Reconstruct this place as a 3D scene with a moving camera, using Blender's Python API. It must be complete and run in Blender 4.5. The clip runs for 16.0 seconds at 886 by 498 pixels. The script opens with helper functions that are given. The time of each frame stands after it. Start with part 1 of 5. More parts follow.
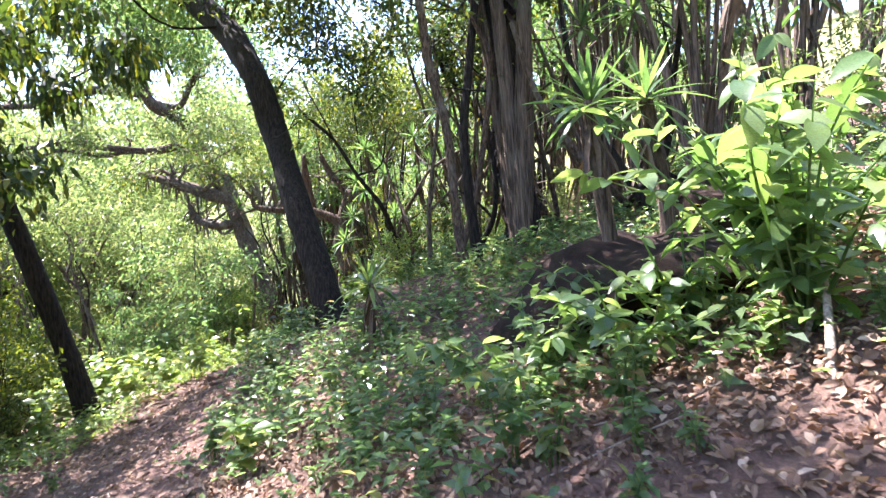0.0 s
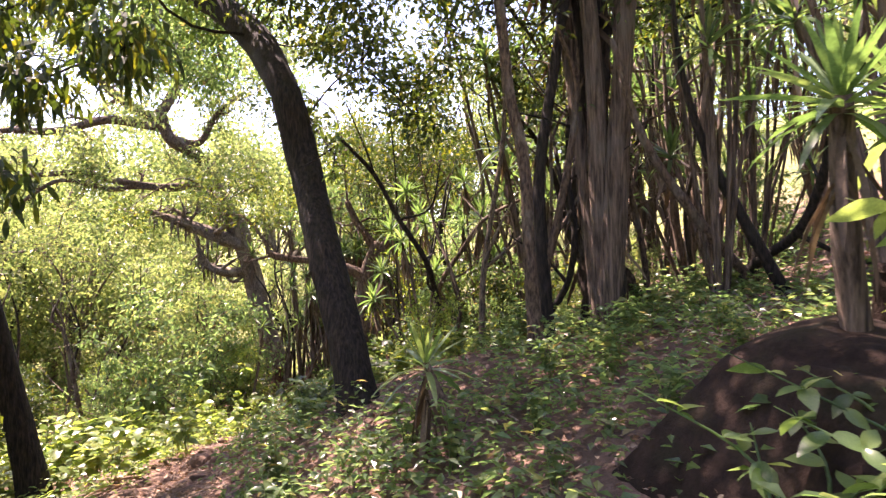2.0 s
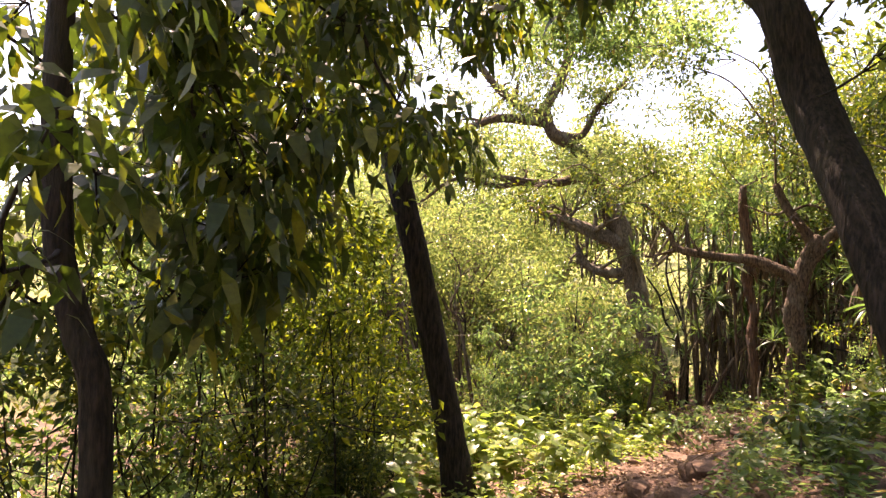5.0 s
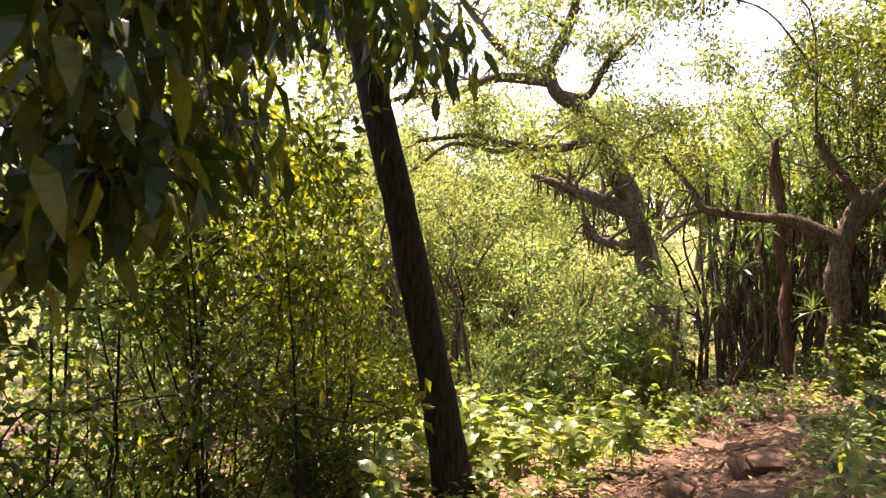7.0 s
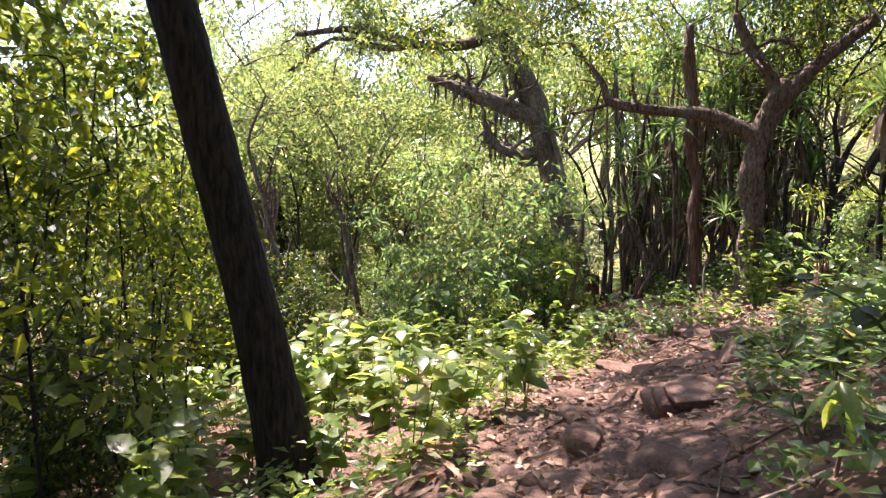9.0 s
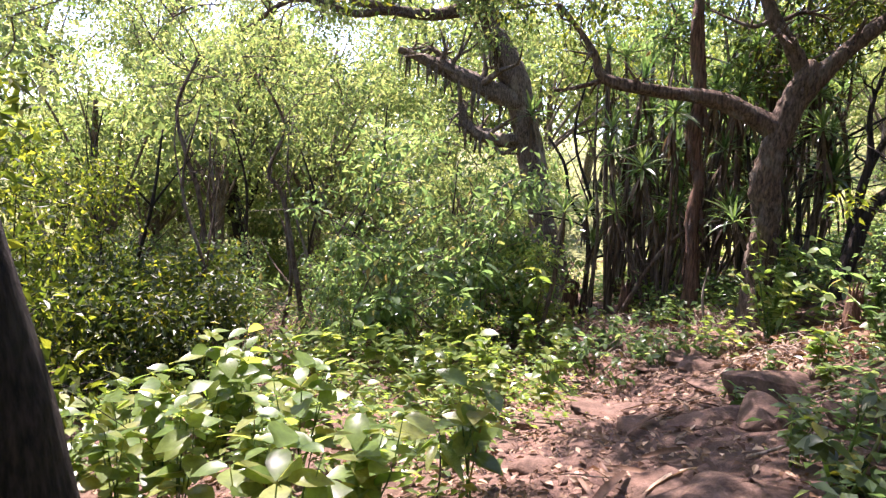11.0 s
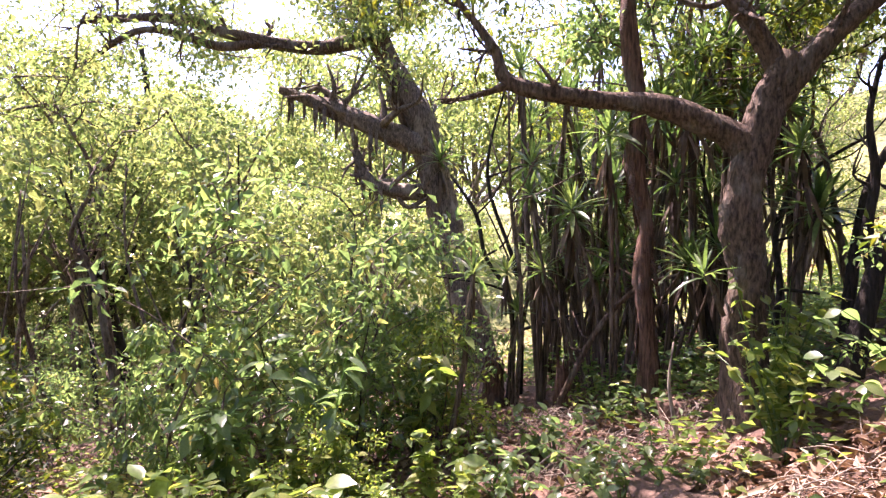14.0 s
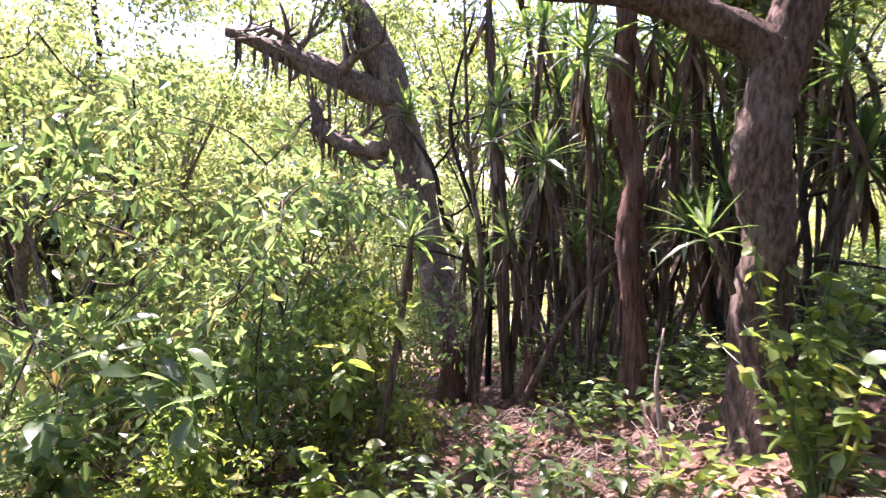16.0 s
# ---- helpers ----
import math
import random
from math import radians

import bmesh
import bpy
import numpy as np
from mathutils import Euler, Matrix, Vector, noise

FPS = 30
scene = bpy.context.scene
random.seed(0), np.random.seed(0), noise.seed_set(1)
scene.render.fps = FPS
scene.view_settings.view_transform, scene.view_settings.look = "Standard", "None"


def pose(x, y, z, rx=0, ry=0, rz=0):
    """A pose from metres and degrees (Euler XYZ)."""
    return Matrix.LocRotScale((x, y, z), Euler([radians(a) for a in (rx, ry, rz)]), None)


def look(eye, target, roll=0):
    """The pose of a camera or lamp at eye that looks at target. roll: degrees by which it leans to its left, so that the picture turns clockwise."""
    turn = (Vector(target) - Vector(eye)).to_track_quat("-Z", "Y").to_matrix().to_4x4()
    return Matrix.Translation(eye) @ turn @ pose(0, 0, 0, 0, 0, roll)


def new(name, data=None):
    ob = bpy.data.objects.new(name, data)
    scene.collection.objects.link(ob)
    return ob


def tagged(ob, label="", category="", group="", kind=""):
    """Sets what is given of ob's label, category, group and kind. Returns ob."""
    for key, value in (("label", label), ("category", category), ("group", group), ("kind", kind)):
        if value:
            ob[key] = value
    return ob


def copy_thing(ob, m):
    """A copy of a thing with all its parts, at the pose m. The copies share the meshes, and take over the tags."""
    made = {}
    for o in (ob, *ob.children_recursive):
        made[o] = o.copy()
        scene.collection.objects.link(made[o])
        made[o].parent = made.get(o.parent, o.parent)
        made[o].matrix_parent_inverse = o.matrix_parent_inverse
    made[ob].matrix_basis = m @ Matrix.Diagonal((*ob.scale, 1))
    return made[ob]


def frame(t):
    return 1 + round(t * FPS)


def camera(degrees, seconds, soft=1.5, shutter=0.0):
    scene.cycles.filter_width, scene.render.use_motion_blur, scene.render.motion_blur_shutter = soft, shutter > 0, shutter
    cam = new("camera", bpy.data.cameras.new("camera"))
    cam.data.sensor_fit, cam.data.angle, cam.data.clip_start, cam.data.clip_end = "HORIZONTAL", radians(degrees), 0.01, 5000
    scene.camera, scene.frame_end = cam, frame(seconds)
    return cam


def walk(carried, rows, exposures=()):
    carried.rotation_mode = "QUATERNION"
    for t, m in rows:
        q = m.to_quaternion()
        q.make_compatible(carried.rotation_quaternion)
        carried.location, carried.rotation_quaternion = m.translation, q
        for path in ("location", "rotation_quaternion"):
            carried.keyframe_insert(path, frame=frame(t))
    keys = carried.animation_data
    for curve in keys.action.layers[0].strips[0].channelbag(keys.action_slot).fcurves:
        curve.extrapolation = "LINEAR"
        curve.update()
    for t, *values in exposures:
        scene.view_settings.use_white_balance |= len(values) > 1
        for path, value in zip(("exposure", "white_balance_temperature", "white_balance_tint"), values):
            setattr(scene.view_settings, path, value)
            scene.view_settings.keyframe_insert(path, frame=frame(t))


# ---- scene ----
cam = camera(70.1, 16.0, 1.35, 0.2)
METRES, EYE, TILT, LEAN, TURN = 13.0, 1.4, -4.0, 5.0, 0.0
ROWS = [
    (0.0, 0.0, 0.0, 0.0, -0.0, 0.0, 0.0),
    (0.5, -0.0094, 0.0381, 0.0055, -2.03, 2.87, 0.97),
    (1.0, -0.0145, 0.0721, 0.0079, -1.21, 5.27, -2.55),
    (1.5, -0.029, 0.1108, 0.0025, -0.5, 5.79, -2.04),
    (2.0, -0.0435, 0.1409, 0.0023, 0.78, 5.64, -3.77),
    (2.5, -0.0636, 0.1636, -0.0028, 7.6, 6.21, -5.76),
    (3.0, -0.0844, 0.1812, -0.0035, 19.56, 5.72, -9.3),
    (3.5, -0.1014, 0.2001, -0.0046, 26.17, 4.16, -10.07),
    (4.0, -0.1249, 0.2154, -0.0117, 29.26, 3.59, -9.61),
    (6.5, -0.1983, 0.3184, -0.0361, 31.47, 3.11, -6.66),
    (7.0, -0.2103, 0.3466, -0.0432, 30.98, 2.2, -7.2),
    (7.5, -0.2219, 0.379, -0.0491, 28.93, 1.24, -7.29),
    (8.0, -0.2273, 0.4091, -0.0578, 26.7, -2.69, -8.37),
    (8.5, -0.2313, 0.4394, -0.0615, 24.81, -4.2, -9.15),
    (9.0, -0.2325, 0.4705, -0.0574, 22.93, -3.72, -6.14),
    (11.5, -0.2585, 0.6166, -0.0511, 21.14, -5.04, -8.99),
    (12.0, -0.2586, 0.6413, -0.0519, 20.62, -5.78, -6.9),
    (12.5, -0.2629, 0.6829, -0.0537, 18.43, -5.4, -4.71),
    (13.0, -0.2675, 0.7152, -0.0487, 16.48, -2.6, -2.9),
    (13.5, -0.2676, 0.7491, -0.0453, 15.93, 0.79, -6.19),
    (14.0, -0.2684, 0.7878, -0.0483, 15.68, 2.14, -6.11),
    (14.5, -0.2597, 0.8159, -0.0446, 14.0, 1.81, -5.9),
    (15.0, -0.2502, 0.8408, -0.0438, 12.54, 0.87, -6.91),
    (15.5, -0.2517, 0.8779, -0.05, 12.18, 0.18, -7.01),
    (16.0, -0.2505, 0.9106, -0.0514, 16.48, -0.02, -6.47),
]
walk_rows = [(t, pose(0, 0, EYE, TILT, LEAN, TURN) @ pose(METRES * x, METRES * y, METRES * z, 90 + pitch, roll, yaw)) for t, x, y, z, yaw, pitch, roll in ROWS]
walk(cam, walk_rows, [(0.0, 2.85, 5700, 25), (1.5, 2.75, 6400, 40), (3.5, 2.38, 8300, 36), (7.0, 2.33, 8300, 34), (9.0, 2.33, 6400, 34), (12.0, 2.28, 6200, 36), (14.0, 2.58, 6400, 46), (16.0, 2.85, 6100, 48)])

# ---- sky, sun ----
SUN_AZ, SUN_EL = 54.0, 64.0      # degrees to the left of the walk's first heading, and above the horizon
world = bpy.data.worlds.new("sky")
scene.world = world
world.use_nodes = True
wn = world.node_tree
sky = wn.nodes.new("ShaderNodeTexSky")
sky.sky_type, sky.sun_disc = "NISHITA", False
sky.sun_elevation, sky.sun_rotation = radians(SUN_EL), radians(-SUN_AZ)
wn.nodes["Background"].inputs["Strength"].default_value = 0.12
wn.links.new(sky.outputs[0], wn.nodes["Background"].inputs[0])
toward = Vector((-math.sin(radians(SUN_AZ)) * math.cos(radians(SUN_EL)), math.cos(radians(SUN_AZ)) * math.cos(radians(SUN_EL)), math.sin(radians(SUN_EL))))
sun = new("sun", bpy.data.lights.new("sun", "SUN"))
sun.data.energy, sun.data.angle, sun.data.color = 5.0, radians(0.53), (1.0, 0.93, 0.82)
sun.matrix_world = look(toward * 60, (0, 0, 0))


# ---- materials ----
def material(name):
    m = bpy.data.materials.new(name)
    m.use_nodes = True
    nt = m.node_tree
    return m, nt, nt.nodes["Principled BSDF"]


def ramp(nt, fac, stops):
    r = nt.nodes.new("ShaderNodeValToRGB")
    e = r.color_ramp.elements
    while len(e) < len(stops):
        e.new(0.5)
    for k, (p, c) in enumerate(stops):
        e[k].position, e[k].color = p, (*c, 1)
    nt.links.new(fac, r.inputs[0])
    return r.outputs[0]


def grain(nt, scale, stretch=(1, 1, 1), detail=6.0, rough=0.6, kind="Object"):
    tc, mp, nz = (nt.nodes.new(k) for k in ("ShaderNodeTexCoord", "ShaderNodeMapping", "ShaderNodeTexNoise"))
    mp.inputs["Scale"].default_value = stretch
    nz.inputs["Scale"].default_value, nz.inputs["Detail"].default_value, nz.inputs["Roughness"].default_value = scale, detail, rough
    nt.links.new(tc.outputs[kind], mp.inputs[0])
    nt.links.new(mp.outputs[0], nz.inputs["Vector"])
    return nz.outputs["Fac"]


def mixed(nt, a, b, fac, how="MIX"):
    x = nt.nodes.new("ShaderNodeMix")
    x.data_type, x.blend_type = "RGBA", how
    for slot, v in ((6, a), (7, b), (0, fac)):
        if isinstance(v, (float, int)):
            x.inputs[slot].default_value = v
        elif isinstance(v, tuple):
            x.inputs[slot].default_value = (*v, 1)
        else:
            nt.links.new(v, x.inputs[slot])
    return x.outputs[2]


def bumped(nt, bsdf, height, strength, distance):
    b = nt.nodes.new("ShaderNodeBump")
    b.inputs["Strength"].default_value, b.inputs["Distance"].default_value = strength, distance
    nt.links.new(height, b.inputs["Height"])
    nt.links.new(b.outputs[0], bsdf.inputs["Normal"])


def bark(name, dark, light, patch, stretch=0.18, bump=1.0, bumpd=0.02):
    m, nt, p = material(name)
    fine = grain(nt, 38, (1, 1, stretch), 8, 0.65)
    big = grain(nt, 3.0, (1, 1, 0.6), 5, 0.6)
    col = ramp(nt, fine, [(0.34, dark), (0.66, light)])
    lichen = ramp(nt, big, [(0.52, (0, 0, 0)), (0.66, (1, 1, 1))])
    col = mixed(nt, col, patch, lichen)
    fleck = ramp(nt, fine, [(0.3, (0.55, 0.55, 0.55)), (0.6, (1, 1, 1))])
    col = mixed(nt, col, fleck, 1.0, "MULTIPLY")
    nt.links.new(col, p.inputs["Base Color"])
    p.inputs["Roughness"].default_value = 0.9
    p.inputs["Specular IOR Level"].default_value = 0.25
    bumped(nt, p, fine, bump, bumpd)
    return m


def leafy(name, stops, glow, rough=0.42, share=0.5):
    """Leaves: coloured island by island, with light passing through the blade."""
    m, nt, p = material(name)
    geo = nt.nodes.new("ShaderNodeNewGeometry")
    info = nt.nodes.new("ShaderNodeObjectInfo")
    add = nt.nodes.new("ShaderNodeMath")
    add.operation = "ADD"
    nt.links.new(geo.outputs["Random Per Island"], add.inputs[0])
    nt.links.new(info.outputs["Random"], add.inputs[1])
    fr = nt.nodes.new("ShaderNodeMath")
    fr.operation = "FRACT"
    nt.links.new(add.outputs[0], fr.inputs[0])
    col = ramp(nt, fr.outputs[0], stops)
    spots = grain(nt, 30, (1, 1, 1), 3, 0.6)
    col = mixed(nt, col, ramp(nt, spots, [(0.35, (0.75, 0.75, 0.7)), (0.65, (1.1, 1.1, 1.05))]), 1.0, "MULTIPLY")
    nt.links.new(col, p.inputs["Base Color"])
    p.inputs["Roughness"].default_value = rough
    p.inputs["Specular IOR Level"].default_value = 0.45
    tr = nt.nodes.new("ShaderNodeBsdfTranslucent")
    nt.links.new(mixed(nt, col, glow, 1.0, "MULTIPLY"), tr.inputs[0])
    mx = nt.nodes.new("ShaderNodeMixShader")
    mx.inputs[0].default_value = share
    nt.links.new(p.outputs[0], mx.inputs[1])
    nt.links.new(tr.outputs[0], mx.inputs[2])
    nt.links.new(mx.outputs[0], nt.nodes["Material Output"].inputs[0])
    return m


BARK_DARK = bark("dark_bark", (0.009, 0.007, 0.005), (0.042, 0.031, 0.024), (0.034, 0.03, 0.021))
BARK_BROWN = bark("brown_flaking_bark", (0.04, 0.026, 0.018), (0.17, 0.115, 0.077), (0.19, 0.16, 0.125), 0.3, 1.0, 0.03)
BARK_RED = bark("reddish_peeling_bark", (0.05, 0.025, 0.016), (0.2, 0.11, 0.07), (0.13, 0.1, 0.08), 0.12, 1.0, 0.03)
BARK_GREY = bark("grey_bark", (0.05, 0.038, 0.027), (0.2, 0.152, 0.108), (0.26, 0.22, 0.165), 0.35, 0.8, 0.02)
BARK_SHAG = bark("shaggy_yucca_bark", (0.04, 0.027, 0.019), (0.21, 0.15, 0.108), (0.13, 0.108, 0.085), 0.07, 1.0, 0.04)
# shaggy bark once more, the thicket's shade put into its colour
BARK_SHADE = bark("shaded_shaggy_bark", (0.015, 0.01, 0.008), (0.07, 0.05, 0.038), (0.045, 0.038, 0.032), 0.09, 1.0, 0.05)
DEADWOOD = bark("pale_dead_wood", (0.16, 0.12, 0.09), (0.42, 0.34, 0.26), (0.3, 0.24, 0.18), 0.1, 0.6, 0.01)
LEAF_MID = leafy("mid_green_leaf", [(0.0, (0.06, 0.1, 0.045)), (0.45, (0.095, 0.15, 0.068)), (0.85, (0.138, 0.19, 0.085)), (0.96, (0.19, 0.205, 0.085)), (1.0, (0.2, 0.14, 0.07))], (2.4, 2.5, 1.5), 0.27, 0.55)
LEAF_BRIGHT = leafy("bright_green_leaf", [(0.0, (0.09, 0.15, 0.042)), (0.6, (0.14, 0.205, 0.058)), (1.0, (0.23, 0.25, 0.08))], (2.3, 2.2, 1.0), 0.33, 0.53)
# leaf for dim crowns and bushes: their shade is put into this dark colour
LEAF_SHADED = leafy("shaded_glossy_leaf", [(0.0, (0.022, 0.042, 0.014)), (0.6, (0.04, 0.065, 0.02)), (0.85, (0.08, 0.1, 0.02)), (1.0, (0.17, 0.17, 0.03))], (2.4, 2.3, 0.7), 0.45, 0.36)
# lit copy of the leaf above, backlight put into a brighter, yellower colour
LEAF_GLOW = leafy("backlit_yellow_green_leaf", [(0.0, (0.03, 0.05, 0.014)), (0.5, (0.06, 0.08, 0.02)), (0.85, (0.115, 0.13, 0.028)), (1.0, (0.19, 0.19, 0.035))], (3.0, 3.05, 0.95), 0.42, 0.55)
LEAF_FAR = leafy("sunny_canopy_leaf", [(0.0, (0.062, 0.1, 0.04)), (0.5, (0.108, 0.147, 0.062)), (1.0, (0.2, 0.21, 0.1))], (2.35, 2.35, 1.4), 0.3, 0.57)
LEAF_YUCCA = leafy("strap_leaf", [(0.0, (0.045, 0.085, 0.034)), (0.7, (0.085, 0.14, 0.054)), (1.0, (0.15, 0.195, 0.078))], (2.2, 2.3, 1.2), 0.3, 0.45)
LEAF_FRESH = leafy("fresh_green_leaf", [(0.0, (0.07, 0.12, 0.042)), (0.5, (0.11, 0.17, 0.06)), (1.0, (0.18, 0.225, 0.085))], (2.1, 2.2, 1.15), 0.28, 0.5)
LEAF_DRY = leafy("dry_leaf", [(0.0, (0.09, 0.045, 0.026)), (0.4, (0.17, 0.097, 0.058)), (0.8, (0.28, 0.18, 0.115)), (1.0, (0.42, 0.31, 0.22))], (1.2, 1.0, 0.7), 0.7, 0.2)
LEAF_HANG = leafy("dead_hanging_leaf", [(0.0, (0.045, 0.027, 0.018)), (0.6, (0.11, 0.072, 0.047)), (1.0, (0.22, 0.16, 0.11))], (1.1, 1.0, 0.7), 0.8, 0.15)


def soil():
    m, nt, p = material("red_brown_soil")
    big, mid, fine = grain(nt, 0.9, detail=4), grain(nt, 7, detail=6), grain(nt, 60, detail=6, rough=0.7)
    col = ramp(nt, mid, [(0.3, (0.07, 0.038, 0.027)), (0.5, (0.18, 0.102, 0.072)), (0.72, (0.34, 0.215, 0.16))])
    col = mixed(nt, col, (0.1, 0.062, 0.042), ramp(nt, big, [(0.4, (0, 0, 0)), (0.62, (0.8, 0.8, 0.8))]))
    col = mixed(nt, col, ramp(nt, fine, [(0.3, (0.5, 0.48, 0.45)), (0.7, (1.25, 1.2, 1.15))]), 1.0, "MULTIPLY")
    away = nt.nodes.new("ShaderNodeVectorMath")
    away.operation = "DISTANCE"
    tc = nt.nodes.new("ShaderNodeTexCoord")
    nt.links.new(tc.outputs["Object"], away.inputs[0])
    away.inputs[1].default_value = (-6, 9, 0)
    reach = nt.nodes.new("ShaderNodeMapRange")
    reach.inputs["From Min"].default_value, reach.inputs["From Max"].default_value = 12.5, 18.5
    nt.links.new(away.outputs["Value"], reach.inputs["Value"])
    grass = ramp(nt, mid, [(0.3, (0.08, 0.1, 0.025)), (0.5, (0.17, 0.18, 0.05)), (0.72, (0.26, 0.24, 0.09))])
    col = mixed(nt, col, grass, reach.outputs["Result"])
    nt.links.new(col, p.inputs["Base Color"])
    p.inputs["Roughness"].default_value = 0.95
    bumped(nt, p, mixed(nt, fine, mid, 0.5), 1.0, 0.05)
    return m


def stone(name, a, b, moss):
    m, nt, p = material(name)
    mid, fine = grain(nt, 5, detail=8, rough=0.65), grain(nt, 45, detail=6, rough=0.7)
    col = ramp(nt, mid, [(0.32, a), (0.68, b)])
    col = mixed(nt, col, moss, ramp(nt, grain(nt, 2.2), [(0.5, (0, 0, 0)), (0.64, (0.9, 0.9, 0.9))]))
    col = mixed(nt, col, ramp(nt, fine, [(0.3, (0.6, 0.6, 0.6)), (0.7, (1.2, 1.2, 1.2))]), 1.0, "MULTIPLY")
    nt.links.new(col, p.inputs["Base Color"])
    p.inputs["Roughness"].default_value = 0.9
    p.inputs["Specular IOR Level"].default_value = 0.12      # porous, dusty stone
    bumped(nt, p, fine, 0.8, 0.02)
    return m


SOIL = soil()
STONE = stone("dusty_brown_stone", (0.075, 0.047, 0.034), (0.22, 0.145, 0.107), (0.125, 0.076, 0.054))
# boulder stone darkened nearly to black, the bank's shade included in its colour
BOULDER = stone("shaded_boulder_stone", (0.012, 0.007, 0.005), (0.042, 0.026, 0.018), (0.024, 0.02, 0.011))

# ---- mesh tools ----
rng = np.random.default_rng(7)


def mesh_of(name, verts, faces, smooth=False):
    """A mesh from an array of vertices and one or more arrays of triangles or quads."""
    me = bpy.data.meshes.new(name)
    verts = np.asarray(verts, np.float32)
    sets = [np.asarray(f, np.int32) for f in faces if len(f)]
    loops = np.concatenate([f.ravel() for f in sets])
    sizes = np.concatenate([np.full(len(f), f.shape[1], np.int32) for f in sets])
    me.vertices.add(len(verts))
    me.vertices.foreach_set("co", verts.ravel())
    me.loops.add(len(loops))
    me.loops.foreach_set("vertex_index", loops)
    me.polygons.add(len(sizes))
    me.polygons.foreach_set("loop_start", (np.cumsum(sizes) - sizes).astype(np.int32))
    me.polygons.foreach_set("loop_total", sizes)
    me.polygons.foreach_set("use_smooth", np.full(len(sizes), smooth))
    me.update(calc_edges=True)
    me.validate()
    return me


def part(name, me, mat, parent=None, label="", at=None):
    if mat and not me.materials:
        me.materials.append(mat)
    ob = new(name, me)
    ob.parent = parent
    if at is not None:
        ob.matrix_basis = at
    return tagged(ob, label) if label else ob


def thing(name, place, label, category, group="", kind=""):
    ob = new(name)
    ob.location = place
    ob.empty_display_size = 0.2
    return tagged(ob, label, category, group, kind)


def unit(a):
    return a / np.maximum(np.linalg.norm(a, axis=-1, keepdims=True), 1e-9)


def catmull(pts, per):
    pts = np.asarray(pts, float)
    p = np.vstack([2 * pts[0] - pts[1], pts, 2 * pts[-1] - pts[-2]])
    out = []
    for k in range(len(pts) - 1):
        a, b, c, d = p[k:k + 4]
        for s in np.arange(per) / per:
            out.append(0.5 * (2 * b + (c - a) * s + (2 * a - 5 * b + 4 * c - d) * s ** 2 + (3 * b - a - 3 * c + d) * s ** 3))
    out.append(pts[-1])
    return np.array(out)


def tube(spine, sides=10, per=5, rough=0.0, seed=0, flare=0.0):
    """Vertices and faces of a tapering limb along (x, y, z, radius)."""
    s = catmull(spine, per)
    p, r = s[:, :3], np.maximum(s[:, 3], 0.002)
    if flare:
        d = np.linalg.norm(p - p[0], axis=1)
        r = r * (1 + flare * np.exp(-d / 0.22))
    t = unit(np.gradient(p, axis=0))
    ref = np.array([0.31, 0.95, 0.05]) if abs(t[0][2]) > 0.7 else np.array([0.05, 0.1, 1.0])
    u = unit(np.cross(t, ref))
    v = np.cross(t, u)
    a = np.arange(sides) / sides * 2 * np.pi
    ring = np.cos(a)[None, :, None] * u[:, None] + np.sin(a)[None, :, None] * v[:, None]
    rad = np.repeat(r[:, None], sides, 1)
    if rough:
        g = np.random.default_rng(seed)
        ph, fr = g.uniform(0, 6.28, 4), (2, 3, 5, 7)
        z = np.arange(len(r))[:, None]
        w = sum(np.sin(f * a[None] + q + z * 0.33 * (k - 1.5)) / (k + 1.5) for k, (f, q) in enumerate(zip(fr, ph)))
        rad = rad * (1 + rough * (w * 0.5 + g.normal(0, 0.35, rad.shape)))
    vs = (p[:, None] + ring * rad[..., None]).reshape(-1, 3)
    n = len(r)
    i, j = np.meshgrid(np.arange(n - 1), np.arange(sides), indexing="ij")
    q = np.stack([i * sides + j, i * sides + (j + 1) % sides, (i + 1) * sides + (j + 1) % sides, (i + 1) * sides + j], -1).reshape(-1, 4)
    tip = len(vs)
    vs = np.vstack([vs, p[-1] + t[-1] * r[-1] * 0.4])
    k = np.arange(sides)
    cap = np.stack([(n - 1) * sides + k, (n - 1) * sides + (k + 1) % sides, np.full(sides, tip)], -1)
    return vs, q, cap


def join_tubes(list_of):
    vs, qs, ts, n = [], [], [], 0
    for v, q, c in list_of:
        vs.append(v), qs.append(q + n), ts.append(c + n)
        n += len(v)
    return np.vstack(vs), (np.vstack(qs), np.vstack(ts))


KITE = ([(0, 0, 0), (0.42, 0.5, 0.1), (0.42, -0.5, 0.1), (1, 0, -0.12)], [(0, 2, 3), (0, 3, 1)])
OVAL = ([(0, 0, 0), (0.22, 0.36, 0.08), (0.22, -0.36, 0.08), (0.35, 0, 0.0), (0.6, 0.44, 0.07), (0.6, -0.44, 0.07), (0.72, 0, -0.04), (1, 0, -0.16)],
        [(0, 3, 1), (0, 2, 3), (1, 3, 4), (3, 6, 4), (2, 5, 3), (3, 5, 6), (4, 6, 7), (5, 7, 6)])
BROAD = ([(0, 0, 0)] + [(x, k * w, 0.09 * abs(k) * (1 - x) + 0.05 * math.sin(3.0 * x) - 0.16 * x * x) for x, w in ((0.12, 0.27), (0.3, 0.45), (0.52, 0.48), (0.72, 0.34), (0.88, 0.15)) for k in (1, 0, -1)] + [(1, 0, -0.14)],
         [(0, 2, 1), (0, 3, 2)] + [t for a in (1, 4, 7, 10) for t in ((a, a + 1, a + 4), (a, a + 4, a + 3), (a + 1, a + 2, a + 5), (a + 1, a + 5, a + 4))] + [(13, 14, 16), (14, 15, 16)])
